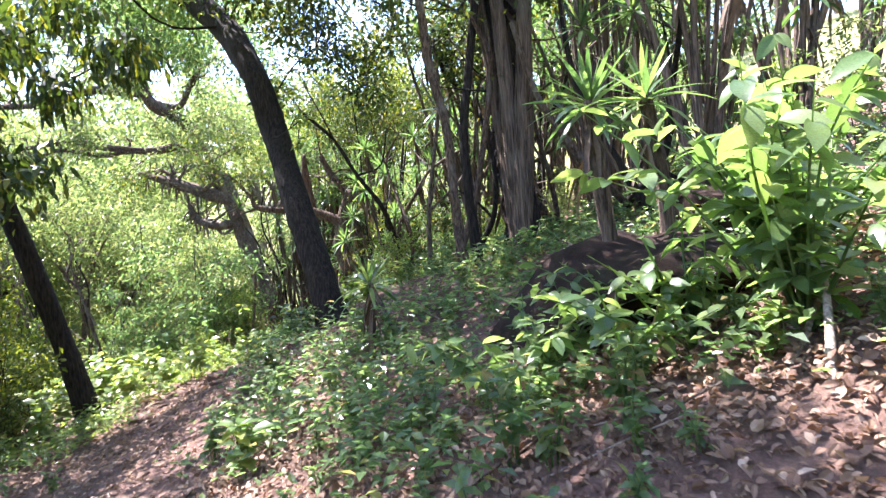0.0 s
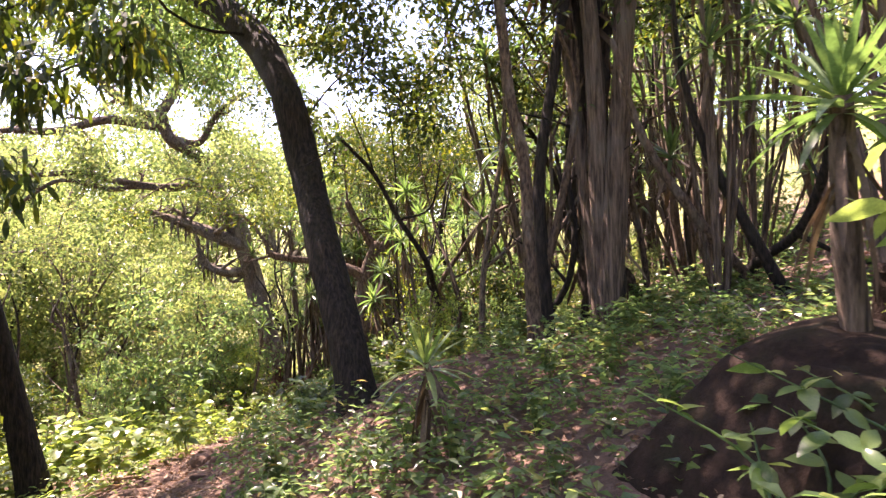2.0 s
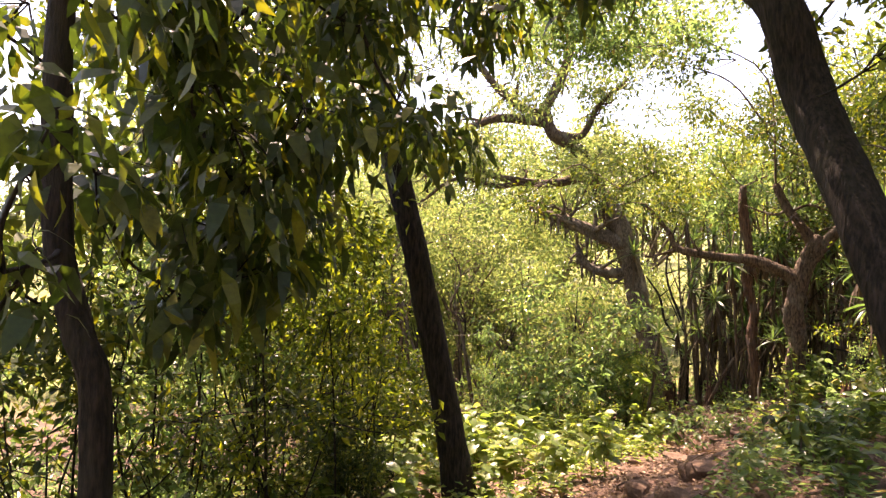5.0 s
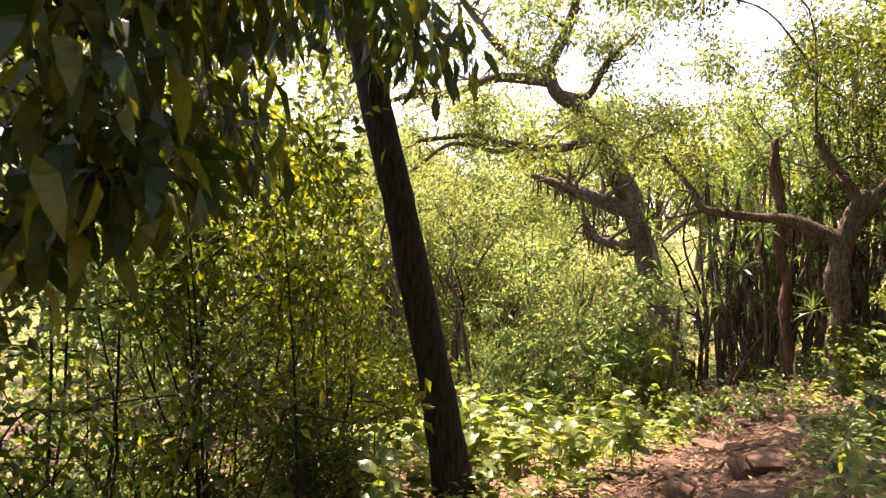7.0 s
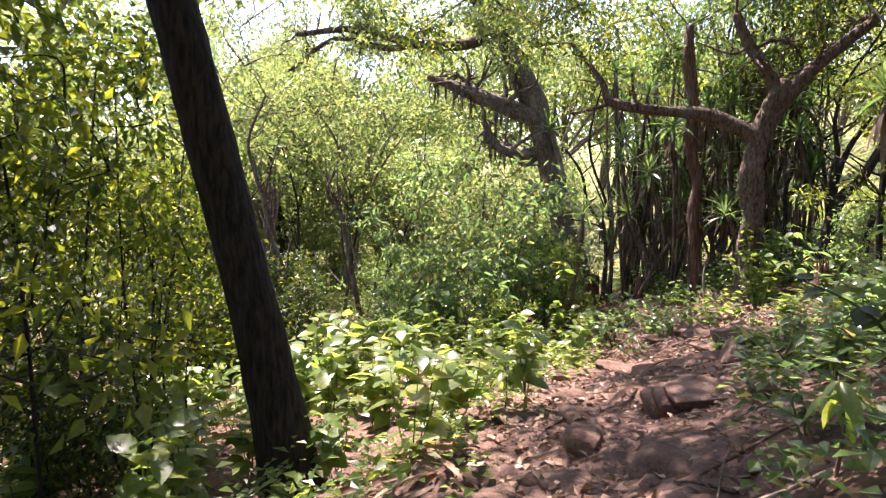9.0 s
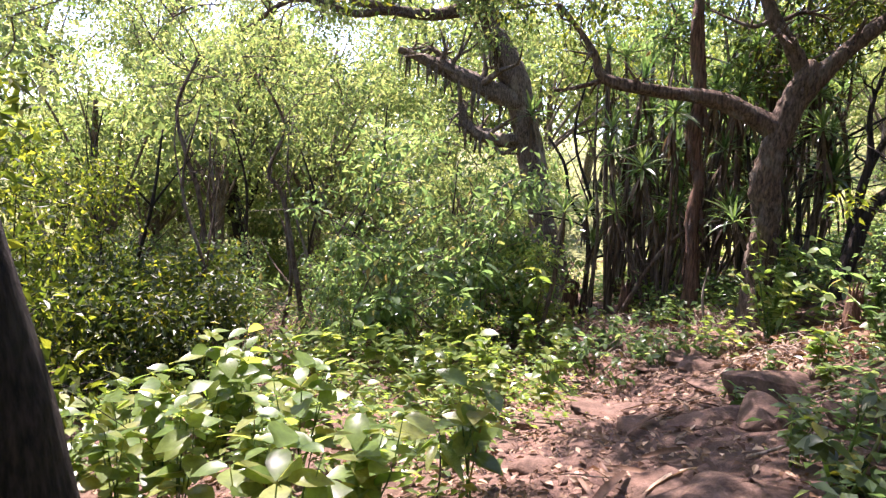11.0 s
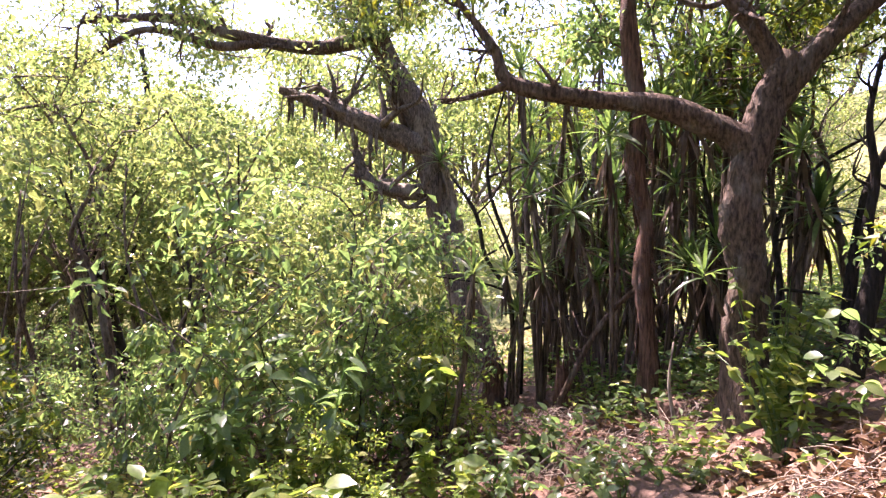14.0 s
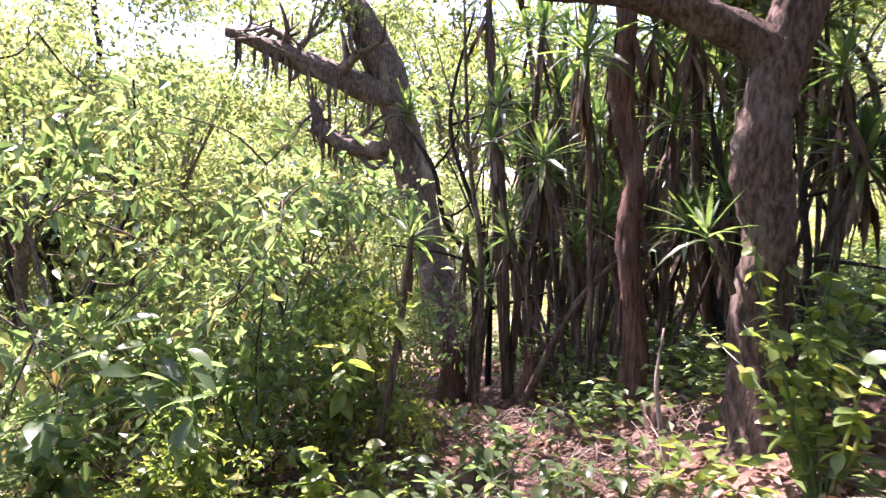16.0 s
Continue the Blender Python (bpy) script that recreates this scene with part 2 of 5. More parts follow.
LANCE = ([(0, 0, 0), (0.35, 0.5, 0.05), (0.35, -0.5, 0.05), (0.7, 0.38, -0.1), (0.7, -0.38, -0.1), (1, 0, -0.3)],
         [(0, 2, 1), (1, 2, 3), (2, 4, 3), (3, 4, 5)])


def leaves(P, A, N, L, W, shape=KITE):
    """Many leaves: base points P, tip directions A, face normals N, lengths L and widths W."""
    A = unit(A)
    B = unit(np.cross(N, A))
    C = np.cross(A, B)
    prof, tri = np.array(shape[0], float), np.array(shape[1])
    v = P[:, None] + A[:, None] * (prof[None, :, :1] * L[:, None, None]) + B[:, None] * (prof[None, :, 1:2] * W[:, None, None]) + C[:, None] * (prof[None, :, 2:] * L[:, None, None])
    f = tri[None] + (np.arange(len(P)) * len(prof))[:, None, None]
    return v.reshape(-1, 3), f.reshape(-1, 3)


def cloud(g, centres, radii, count, length, width, shape=KITE, droop=0.25, up=0.7):
    """Leaves in loose clumps round the centres; a clump is thin inside and ragged outside."""
    centres, radii = np.asarray(centres, float), np.asarray(radii, float)
    w = radii ** 2
    k = g.choice(len(centres), count, p=w / w.sum())
    d = unit(g.normal(size=(count, 3)))
    rr = radii[k] * np.clip(g.normal(0.75, 0.3, count), 0.05, 1.5)
    P = centres[k] + d * rr[:, None] * np.array([1, 1, 0.72])
    A = unit(d * 0.6 + g.normal(0, 0.6, (count, 3)) + np.array([0, 0, -droop]))
    N = unit(np.array([0, 0, up]) + g.normal(0, 0.45, (count, 3)) + d * 0.25)
    s = g.uniform(0.65, 1.25, count)
    return leaves(P, A, N, length * s, width * s * g.uniform(0.85, 1.15, count), shape)


def trail_x(y):
    """The middle of the trodden trail."""
    return np.interp(y, [-4, 0, 2.5, 4.5, 6, 9, 12, 14, 17, 24], [0.2, 0, -0.9, -2.75, -3.15, -3.6, -3.6, -3.8, -4.6, -7])


def ground_z(x, y):
    """Height of the ground: a slope falling to the left of the path, with a bank and a dip."""
    x, y = np.asarray(x, float), np.asarray(y, float)
    xs, ys = 14 * np.tanh(x / 14), 11 + 15 * np.tanh((y - 11) / 15)
    z = 0.08 + 0.2824 * xs + 0.0072 * ys + 0.0106 * xs ** 2 + 0.0052 * xs * ys - 0.001 * ys ** 2
    z = z + 0.5 * np.exp(-((x + 0.9) ** 2 + (y - 8.4) ** 2) / 5.0) - 0.36 * np.exp(-((x + 4.2) ** 2 + (y - 14.3) ** 2) / 6.0)
    z = z + 0.03 * np.sin(2.3 * x + 1.1 * y) * np.sin(1.7 * y - 0.6 * x) + 0.018 * np.sin(5.1 * x - 3.3 * y + 1) * np.sin(4.3 * y + 2.2 * x)
    rut = np.exp(-((x - trail_x(y)) / 0.9) ** 2) * np.clip((y - 6) / 3, 0, 1)
    z = z + rut * (0.05 * np.abs(np.sin(3.1 * x + 1.9 * y + np.sin(2.7 * y))) + 0.03 * np.abs(np.sin(6.3 * y - 4.1 * x)) - 0.05)
    far = np.maximum(np.hypot(x + 4, y - 10) - 26, 0)
    return z + 0.27 * far * np.clip(1.0 - far / 160, 0.3, 1)


# ---- ground ----
def build_ground():
    xs = np.concatenate([-12 - np.geomspace(1, 600, 26)[::-1], np.arange(-12, 5.001, 0.11), 5 + np.geomspace(1, 600, 26)])
    ys = np.concatenate([-4 - np.geomspace(1, 600, 22)[::-1], np.arange(-4, 20.001, 0.11), 20 + np.geomspace(0.6, 600, 30)])
    X, Y = np.meshgrid(xs, ys, indexing="ij")
    Z = ground_z(X, Y)
    g = np.random.default_rng(3)
    near = np.exp(-((X - trail_x(Y)) / 1.1) ** 2)
    Z = Z + g.normal(0, 0.008, Z.shape) - 0.05 * near
    n, m = X.shape
    i, j = np.meshgrid(np.arange(n - 1), np.arange(m - 1), indexing="ij")
    q = np.stack([i * m + j, (i + 1) * m + j, (i + 1) * m + j + 1, i * m + j + 1], -1).reshape(-1, 4)
    me = mesh_of("ground", np.stack([X, Y, Z], -1).reshape(-1, 3), [q], True)
    tagged(part("ground", me, SOIL), "red-brown forest soil with a trodden trail and a sunlit grassy slope behind", "ground", kind="structure")


build_ground()


def gz(x, y):
    return float(ground_z(x, y)) - 0.05 * math.exp(-((x - float(trail_x(y))) / 1.1) ** 2)


# ---- trees ----
SPINES = {
    "A": [(-1.49, 8.0, -0.09, 0.209), (-1.68, 8.15, 0.69, 0.181), (-1.96, 8.5, 1.61, 0.18), (-2.27, 9.01, 2.59, 0.188), (-2.49, 9.06, 3.43, 0.183), (-3.05, 9.71, 4.34, 0.199), (-3.82, 10.22, 5.08, 0.204), (-4.74, 10.53, 5.75, 0.189), (-5.88, 10.83, 6.63, 0.165)],
    "D": [(-5.46, 9.19, -1.33, 0.173), (-5.63, 9.08, -0.35, 0.151), (-5.81, 8.97, 0.61, 0.142), (-5.95, 8.89, 1.33, 0.139), (-6.12, 8.78, 2.11, 0.134), (-6.24, 8.71, 2.75, 0.127), (-6.33, 8.66, 3.34, 0.117), (-6.46, 8.57, 4.13, 0.105)],
    "C": [(1.08, 8.95, 0.62, 0.244), (1.07, 8.95, 1.67, 0.226), (1, 8.95, 2.89, 0.22), (1.01, 8.95, 4.12, 0.208), (1.03, 8.95, 5.23, 0.183), (1.06, 8.95, 6.35, 0.157)],
    "B": [(0.21, 7.9, 0.5, 0.075), (0.15, 7.9, 1.49, 0.061), (0.12, 7.9, 2.36, 0.058), (-0.01, 7.9, 3.07, 0.054), (-0.08, 7.9, 4.02, 0.055), (-0.13, 7.9, 4.86, 0.051)],
    "B2": [(0.41, 8.6, 0.53, 0.077), (0.37, 8.6, 1.49, 0.071), (0.36, 8.6, 2.33, 0.064), (0.51, 8.6, 3.23, 0.058), (0.65, 8.6, 4.01, 0.058), (0.79, 8.6, 4.79, 0.052)],
    "gnarl": [(-6, 21.73, -2.87, 0.377), (-6.25, 21.67, -1.42, 0.323), (-6.6, 21.58, -0.09, 0.286), (-6.9, 21.5, 1.25, 0.267), (-7.1, 21.45, 2.27, 0.249), (-7.45, 21.36, 3.18, 0.207), (-7.74, 21.29, 3.69, 0.164)],
    "gnarl_l1": [(-7.07, 21.46, 2.17, 0.215), (-7.74, 21.28, 2.42, 0.202), (-8.54, 21.08, 2.78, 0.184), (-9.13, 20.93, 3.03, 0.134), (-9.82, 20.75, 3.28, 0.074)],
    "gnarl_l2": [(-6.93, 21.49, 1.35, 0.168), (-7.74, 21.28, 1.4, 0.134), (-8.24, 21.16, 1.65, 0.117), (-8.44, 21.11, 2.16, 0.067)],
    "F": [(-2.59, 15.91, -0.85, 0.204), (-2.64, 15.9, -0.4, 0.169), (-2.6, 15.91, 0.09, 0.15), (-2.66, 15.9, 0.54, 0.153), (-2.61, 15.91, 1.03, 0.144), (-2.45, 15.95, 1.54, 0.137), (-2.3, 15.99, 1.96, 0.108)],
    "F_right": [(-2.45, 15.95, 1.52, 0.12), (-2.06, 16.05, 2.0, 0.096), (-1.68, 16.15, 2.36, 0.08), (-1.21, 16.27, 2.75, 0.064)],
    "F_up": [(-2.34, 15.98, 1.78, 0.088), (-2.54, 15.93, 2.14, 0.08), (-2.75, 15.87, 2.44, 0.072), (-2.93, 15.83, 2.88, 0.064)],
    "F_left": [(-2.59, 15.91, 1.2, 0.133), (-2.92, 15.83, 1.38, 0.11), (-3.35, 15.72, 1.54, 0.091), (-3.95, 15.57, 1.6, 0.071), (-4.51, 15.42, 1.73, 0.065), (-4.64, 15.39, 2.0, 0.042), (-4.82, 15.35, 2.26, 0.034), (-5.08, 15.28, 2.57, 0.026)],
    "F_twig": [(-4.49, 15.43, 1.72, 0.04), (-4.82, 15.35, 1.62, 0.022), (-5.07, 15.28, 1.57, 0.011)],
    "G": [(-3.37, 16.86, -1.07, 0.104), (-3.36, 16.86, -0.58, 0.087), (-3.42, 16.84, 0.08, 0.091), (-3.38, 16.85, 0.57, 0.074), (-3.49, 16.83, 1.17, 0.095), (-3.45, 16.84, 1.71, 0.078), (-3.54, 16.82, 2.31, 0.087), (-3.57, 16.81, 3.01, 0.07)],
    "I": [(-1.83, 16.14, -0.59, 0.097), (-1.64, 16.19, -0.09, 0.083), (-1.52, 16.22, 0.36, 0.074), (-1.28, 16.28, 0.63, 0.067), (-1.0, 16.35, 1.17, 0.061)],
    "I3": [(-1.58, 16.21, 0.09, 0.058), (-1.65, 16.19, 0.49, 0.045), (-1.59, 16.2, 0.94, 0.036), (-1.64, 16.19, 1.43, 0.027), (-1.55, 16.21, 1.92, 0.018)],
    "I2": [(-1.64, 16.89, -0.56, 0.061), (-1.5, 16.92, 0.41, 0.051), (-1.36, 16.96, 1.02, 0.041), (-1.07, 17.03, 1.53, 0.03)],
    "K": [(-4.92, 4.89, -0.2, 0.074), (-4.96, 4.87, 0.4, 0.07), (-5.05, 4.82, 0.78, 0.068), (-5.15, 4.77, 1.16, 0.066), (-5.19, 4.75, 1.75, 0.064), (-5.19, 4.75, 2.36, 0.058), (-5.08, 4.81, 2.84, 0.053)],
    "W": [(-6.32, 22.24, -1.76, 0.266), (-6.99, 21.84, 1.11, 0.236), (-7.66, 21.43, 3.24, 0.214), (-8.33, 21.03, 4.85, 0.2), (-9.05, 20.59, 5.45, 0.176), (-9.28, 20.45, 6.3, 0.169)],
    "W_a": [(-9.26, 20.47, 6.14, 0.161), (-8.81, 20.74, 7.24, 0.145), (-8.62, 20.85, 8.17, 0.121), (-8.76, 20.77, 9.41, 0.098)],
    "W_b": [(-9.28, 20.45, 5.99, 0.146), (-9.78, 20.15, 6.16, 0.13), (-10.44, 19.75, 6.74, 0.112), (-10.98, 19.42, 7.51, 0.095), (-11.45, 19.14, 8.28, 0.079)],
    "W_c": [(-9.19, 20.51, 5.76, 0.156), (-10.43, 19.75, 5.84, 0.129), (-11.48, 19.12, 5.41, 0.11), (-12.53, 18.48, 5.31, 0.083), (-13.05, 18.17, 5.07, 0.055)],
    "W_d": [(-8.06, 21.19, 4.31, 0.156), (-8.97, 20.64, 3.96, 0.129), (-10.15, 19.92, 4.05, 0.101), (-11.07, 19.37, 4.26, 0.083), (-12.25, 18.65, 4.09, 0.055)],
    "W_e": [(-9.76, 20.16, 4.01, 0.095), (-10.41, 19.76, 3.84, 0.076), (-11.46, 19.13, 4.02, 0.057), (-12.24, 18.66, 3.39, 0.043), (-12.43, 18.54, 3.24, 0.029)],
    "W_f": [(-9.05, 20.59, 5.45, 0.121), (-8.33, 21.03, 5.39, 0.105), (-7.88, 21.3, 6.32, 0.081), (-7.16, 21.74, 7.11, 0.056)],
    "H": [(-16.06, 23.69, -3.27, 0.275), (-16.53, 23.57, -1.27, 0.213), (-16.8, 23.5, 0.15, 0.187), (-16.86, 23.48, 1.42, 0.138), (-16.37, 23.61, 2.7, 0.099), (-15.54, 23.82, 3.82, 0.075), (-15.66, 23.79, 5.51, 0.062)],
    "H2": [(-16.64, 23.54, -0.56, 0.15), (-17.48, 23.33, 1, 0.109), (-18.16, 23.15, 1.7, 0.082), (-18.97, 22.94, 2.83, 0.054)],
    "H3": [(-16.53, 23.57, -1.27, 0.09), (-17.11, 23.38, -0.49, 0.063), (-17.55, 23.22, -0.05, 0.038), (-18.34, 22.96, 0.12, 0.02), (-19.35, 22.62, 0.26, 0.02)],
    "H4": [(-16.8, 23.5, 0.15, 0.085), (-17.21, 23.36, 0.93, 0.059), (-17.74, 23.18, 2.2, 0.036), (-17.95, 23.11, 3.46, 0.02)],
    "H5": [(-16.8, 23.5, 0.15, 0.07), (-16.44, 23.62, 0.85, 0.049), (-16.17, 23.71, 1.37, 0.029), (-16.06, 23.75, 2.41, 0.02)],
    "H6": [(-16.53, 23.57, -1.27, 0.08), (-16.04, 23.74, -0.23, 0.056), (-15.71, 23.85, 0.99, 0.034), (-15.74, 23.84, 2.21, 0.02)],
    "T1": [(-10.41, 15.61, -1.45, 0.05), (-10.63, 15.52, -0.18, 0.04), (-10.84, 15.42, 0.65, 0.034), (-10.97, 15.37, 1.37, 0.028), (-10.66, 15.5, 2.18, 0.02)],
    "T2": [(-9.05, 16.19, -0.92, 0.05), (-9.42, 16.03, -0.08, 0.037), (-9.66, 15.93, 0.44, 0.029), (-9.45, 16.02, 1.16, 0.025), (-9.82, 15.86, 1.97, 0.017)],
}


def tree(name, label, trunk, limbs=(), mat=BARK_DARK, rough=0.10, sides=14, flare=0.5, category="tree", twiglets=0):
    s = [tuple(p) for p in SPINES[trunk]]
    x, y, z, r = s[0]
    base = Vector((x, y, gz(x, y)))
    s[0] = (x, y, min(z, base.z) - 0.12, r)
    root = thing(name, base, label, category)
    off = np.array([*base, 0])

    def limb(kind, pts, sd, fl):
        v, q, c = tube(np.array(pts) - off, sides, 7, rough, sd, fl)
        return part(kind, mesh_of(kind, v, [q, c], True), mat, root)
    limb("trunk", s, len(trunk) * 7 + ord(trunk[0]), flare)
    for k, l in enumerate(limbs):
        limb("limb", SPINES[l], k * 13 + ord(l[0]), 0)
    if twiglets:
        gg, ts = np.random.default_rng(ord(trunk[0]) + 5), []
        for l in limbs or (trunk,):
            line = catmull(np.array(SPINES[l]) - off, 6)
            for _ in range(twiglets):
                j = int(gg.integers(len(line) // 3, len(line)))
                p, r = line[j][:3], max(line[j][3] * 0.45, 0.012)
                size = gg.uniform(4, 12) * r + 0.25
                d = unit(gg.normal(0, 1, 3) + np.array([0, 0, 0.5])) * size
                q = p + d * 0.5 + gg.normal(0, 0.12, 3) * size
                e = p + d + gg.normal(0, 0.12, 3) * size
                ts.append(tube([(*p, r), (*q, r * 0.7), (*e, r * 0.25)], 6, 4, 0.08, j))
                for _ in range(2):
                    e2 = q + (unit(gg.normal(0, 1, 3)) + unit(d)) * size * 0.4
                    ts.append(tube([(*q, r * 0.5), (*((q + e2) / 2 + gg.normal(0, 0.05, 3) * size), r * 0.35), (*e2, r * 0.12)], 5, 4))
        v, fs = join_tubes(ts)
        tagged(part("twigwork", mesh_of("twigwork", v, fs, True), mat, root), kind="stuff")
    return root


def crown(root, centres, radii, count, length, width, mat, shape=KITE, seed=1, droop=0.25, twigs=True, name="crown", twig_mat=None, hub=None):
    """Foliage in clumps, with twigs that run to the clumps from the nearest hub."""
    g = np.random.default_rng(seed)
    o = np.array(root.location)
    c = np.asarray(centres, float)
    v, f = cloud(g, c - o, radii, count, length, width, shape, droop)
    tagged(part(name, mesh_of(name, v, [f]), mat, root), kind="stuff")
    if twigs:
        nodes = [np.asarray(h, float) for h in np.atleast_2d(np.asarray(hub, float))]
        fixed = np.array(nodes)
        order = sorted(range(len(c)), key=lambda k: np.min(np.linalg.norm(fixed - c[k], axis=1)))
        ts = []
        for k in order:
            p, r = c[k], radii[k]
            h = min(nodes, key=lambda n: np.linalg.norm(n - p))
            nodes.append(p)
            mid = (h + p) / 2 + g.normal(0, 0.1, 3) * np.linalg.norm(p - h)
            w = 0.008 + 0.008 * np.linalg.norm(p - h) ** 0.5
            ts.append(tube([(*(h - o), w), (*(mid - o), w * 0.7), (*(p - o), w * 0.45)], 5, 4))
            for _ in range(4):
                e = p + g.normal(0, 0.6, 3) * r
                ts.append(tube([(*((mid + p) / 2 - o), w * 0.4), (*((mid + p + e + e) / 4 - o + g.normal(0, 0.05, 3)), w * 0.3), (*(e - o), 0.002)], 4, 3))
        v, fs = join_tubes(ts)
        tagged(part("twigwork", mesh_of("twigwork", v, fs, True), twig_mat or BARK_DARK, root), kind="stuff")


def clumps(g, centre, spread, n, r0, r1):
    c = np.asarray(centre, float) + g.normal(0, 1, (n, 3)) * np.asarray(spread)
    return c, g.uniform(r0, r1, n)


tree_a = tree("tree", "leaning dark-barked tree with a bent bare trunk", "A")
g = np.random.default_rng(11)
ca, ra = clumps(g, (-3.4, 8.2, 5.3), (1.3, 1.0, 0.6), 16, 0.35, 0.7)
cb, rb = clumps(g, (-0.9, 9.6, 4.1), (0.9, 0.7, 0.7), 20, 0.3, 0.6)
crown(tree_a, np.vstack([ca, [(-1.75, 8.3, 2.65), (-1.8, 8.3, 2.35)]]), np.concatenate([ra, [0.16, 0.12]]), 4800, 0.1, 0.052, LEAF_BRIGHT, seed=12, hub=[p[:3] for p in SPINES["A"][3:]])
crown(tree_a, cb, rb, 7000, 0.1, 0.05, LEAF_SHADED, seed=21, hub=[p[:3] for p in SPINES["A"][3:]])
# unseen foliage overhead, added to shade the boulder
cc, rc = clumps(g, (-1.3, 7.7, 6.1), (0.8, 0.9, 0.3), 26, 0.4, 0.6)
crown(tree_a, cc, rc, 6500, 0.11, 0.055, LEAF_MID, seed=25, hub=[p[:3] for p in SPINES["A"][6:]])

# out-of-sight canopy added to cast shade on the bank
co = np.stack([g.uniform(-3.6, -0.7, 56), g.uniform(5.3, 9.8, 56), g.uniform(5.3, 6.8, 56)], 1)
crown(tree_a, co, g.uniform(0.35, 0.65, 56), 8000, 0.12, 0.06, LEAF_MID, seed=20, hub=[p[:3] for p in SPINES["A"][6:]])
cs = np.stack([g.uniform(-4.8, -2.4, 16), g.uniform(9.6, 11.6, 16), g.uniform(5.6, 7.2, 16)], 1)
crown(tree_a, cs, g.uniform(0.35, 0.6, 16), 3600, 0.11, 0.055, LEAF_BRIGHT, seed=64, hub=[p[:3] for p in SPINES["A"][5:]])
# more unseen canopy, well away from the trunk, to darken the first ground
cs = np.vstack([np.stack([g.uniform(-4.6, -2.0, 28), g.uniform(1.6, 6.6, 28), g.uniform(4.8, 6.2, 28)], 1), np.stack([g.uniform(-2.4, -1.0, 26), g.uniform(2.3, 4.4, 26), g.uniform(5.2, 6.2, 26)], 1)])
crown(tree_a, cs, g.uniform(0.35, 0.65, 54), 14500, 0.12, 0.06, LEAF_SHADED, seed=67, hub=[p[:3] for p in SPINES["A"][5:]])
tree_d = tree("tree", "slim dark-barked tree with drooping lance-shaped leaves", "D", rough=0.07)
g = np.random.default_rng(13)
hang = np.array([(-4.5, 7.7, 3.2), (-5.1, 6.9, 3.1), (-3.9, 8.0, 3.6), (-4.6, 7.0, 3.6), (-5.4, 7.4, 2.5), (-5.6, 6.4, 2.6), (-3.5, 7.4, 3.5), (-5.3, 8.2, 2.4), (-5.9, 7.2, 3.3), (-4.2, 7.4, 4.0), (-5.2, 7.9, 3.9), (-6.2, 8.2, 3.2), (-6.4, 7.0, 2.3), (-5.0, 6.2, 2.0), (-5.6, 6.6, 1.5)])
crown(tree_d, hang, np.full(len(hang), 0.42), 2500, 0.22, 0.055, LEAF_SHADED, LANCE, 14, 1.4, hub=[p[:3] for p in SPINES["D"][4:]])

tree_k = tree("tree", "shaded dark trunk with glossy leaves, shade put in their colour", "K")
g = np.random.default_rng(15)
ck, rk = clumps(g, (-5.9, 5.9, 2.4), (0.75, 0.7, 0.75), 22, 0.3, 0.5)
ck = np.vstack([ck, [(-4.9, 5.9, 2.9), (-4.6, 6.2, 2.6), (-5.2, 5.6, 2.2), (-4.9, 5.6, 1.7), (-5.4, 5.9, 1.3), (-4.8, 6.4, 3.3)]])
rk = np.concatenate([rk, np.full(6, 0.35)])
crown(tree_k, ck, rk, 3000, 0.17, 0.06, LEAF_SHADED, LANCE, 16, 1.0, hub=[p[:3] for p in SPINES["K"][3:]])

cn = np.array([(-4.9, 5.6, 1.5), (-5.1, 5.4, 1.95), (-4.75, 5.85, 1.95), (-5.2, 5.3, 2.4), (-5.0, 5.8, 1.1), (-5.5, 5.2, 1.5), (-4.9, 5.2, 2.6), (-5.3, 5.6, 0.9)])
crown(tree_k, cn, np.full(8, 0.3), 620, 0.24, 0.075, LEAF_SHADED, LANCE, 27, 1.1, hub=[p[:3] for p in SPINES["K"][2:]])

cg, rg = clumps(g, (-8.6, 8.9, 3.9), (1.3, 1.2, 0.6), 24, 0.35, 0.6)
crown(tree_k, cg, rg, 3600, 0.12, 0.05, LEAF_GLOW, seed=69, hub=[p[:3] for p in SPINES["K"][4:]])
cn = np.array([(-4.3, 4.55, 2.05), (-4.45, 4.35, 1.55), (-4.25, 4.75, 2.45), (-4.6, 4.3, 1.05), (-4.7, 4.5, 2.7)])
crown(tree_k, cn, np.full(5, 0.26), 300, 0.16, 0.06, LEAF_SHADED, LANCE, 29, 0.9, hub=[p[:3] for p in SPINES["K"][2:]])
# high canopy added here to keep the sun off the bushes below
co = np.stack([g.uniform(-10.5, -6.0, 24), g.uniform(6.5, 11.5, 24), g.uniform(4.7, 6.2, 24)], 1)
crown(tree_k, co, g.uniform(0.4, 0.7, 24), 2900, 0.16, 0.06, LEAF_SHADED, LANCE, 68, 0.8, hub=[p[:3] for p in SPINES["K"][4:]])
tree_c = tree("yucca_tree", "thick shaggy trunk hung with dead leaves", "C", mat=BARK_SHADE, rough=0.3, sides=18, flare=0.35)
g = np.random.default_rng(17)
tops = [(0.75, 8.5, 6.1), (1.3, 8.8, 5.6), (0.6, 8.9, 5.2), (1.5, 8.2, 6.4)]
tree_b = tree("tree", "slender brown stem beside a shaggy trunk", "B", mat=BARK_BROWN, rough=0.08, sides=10)
cb, rb = clumps(g, (0.7, 9.3, 4.6), (1.1, 0.9, 0.7), 26, 0.35, 0.65)
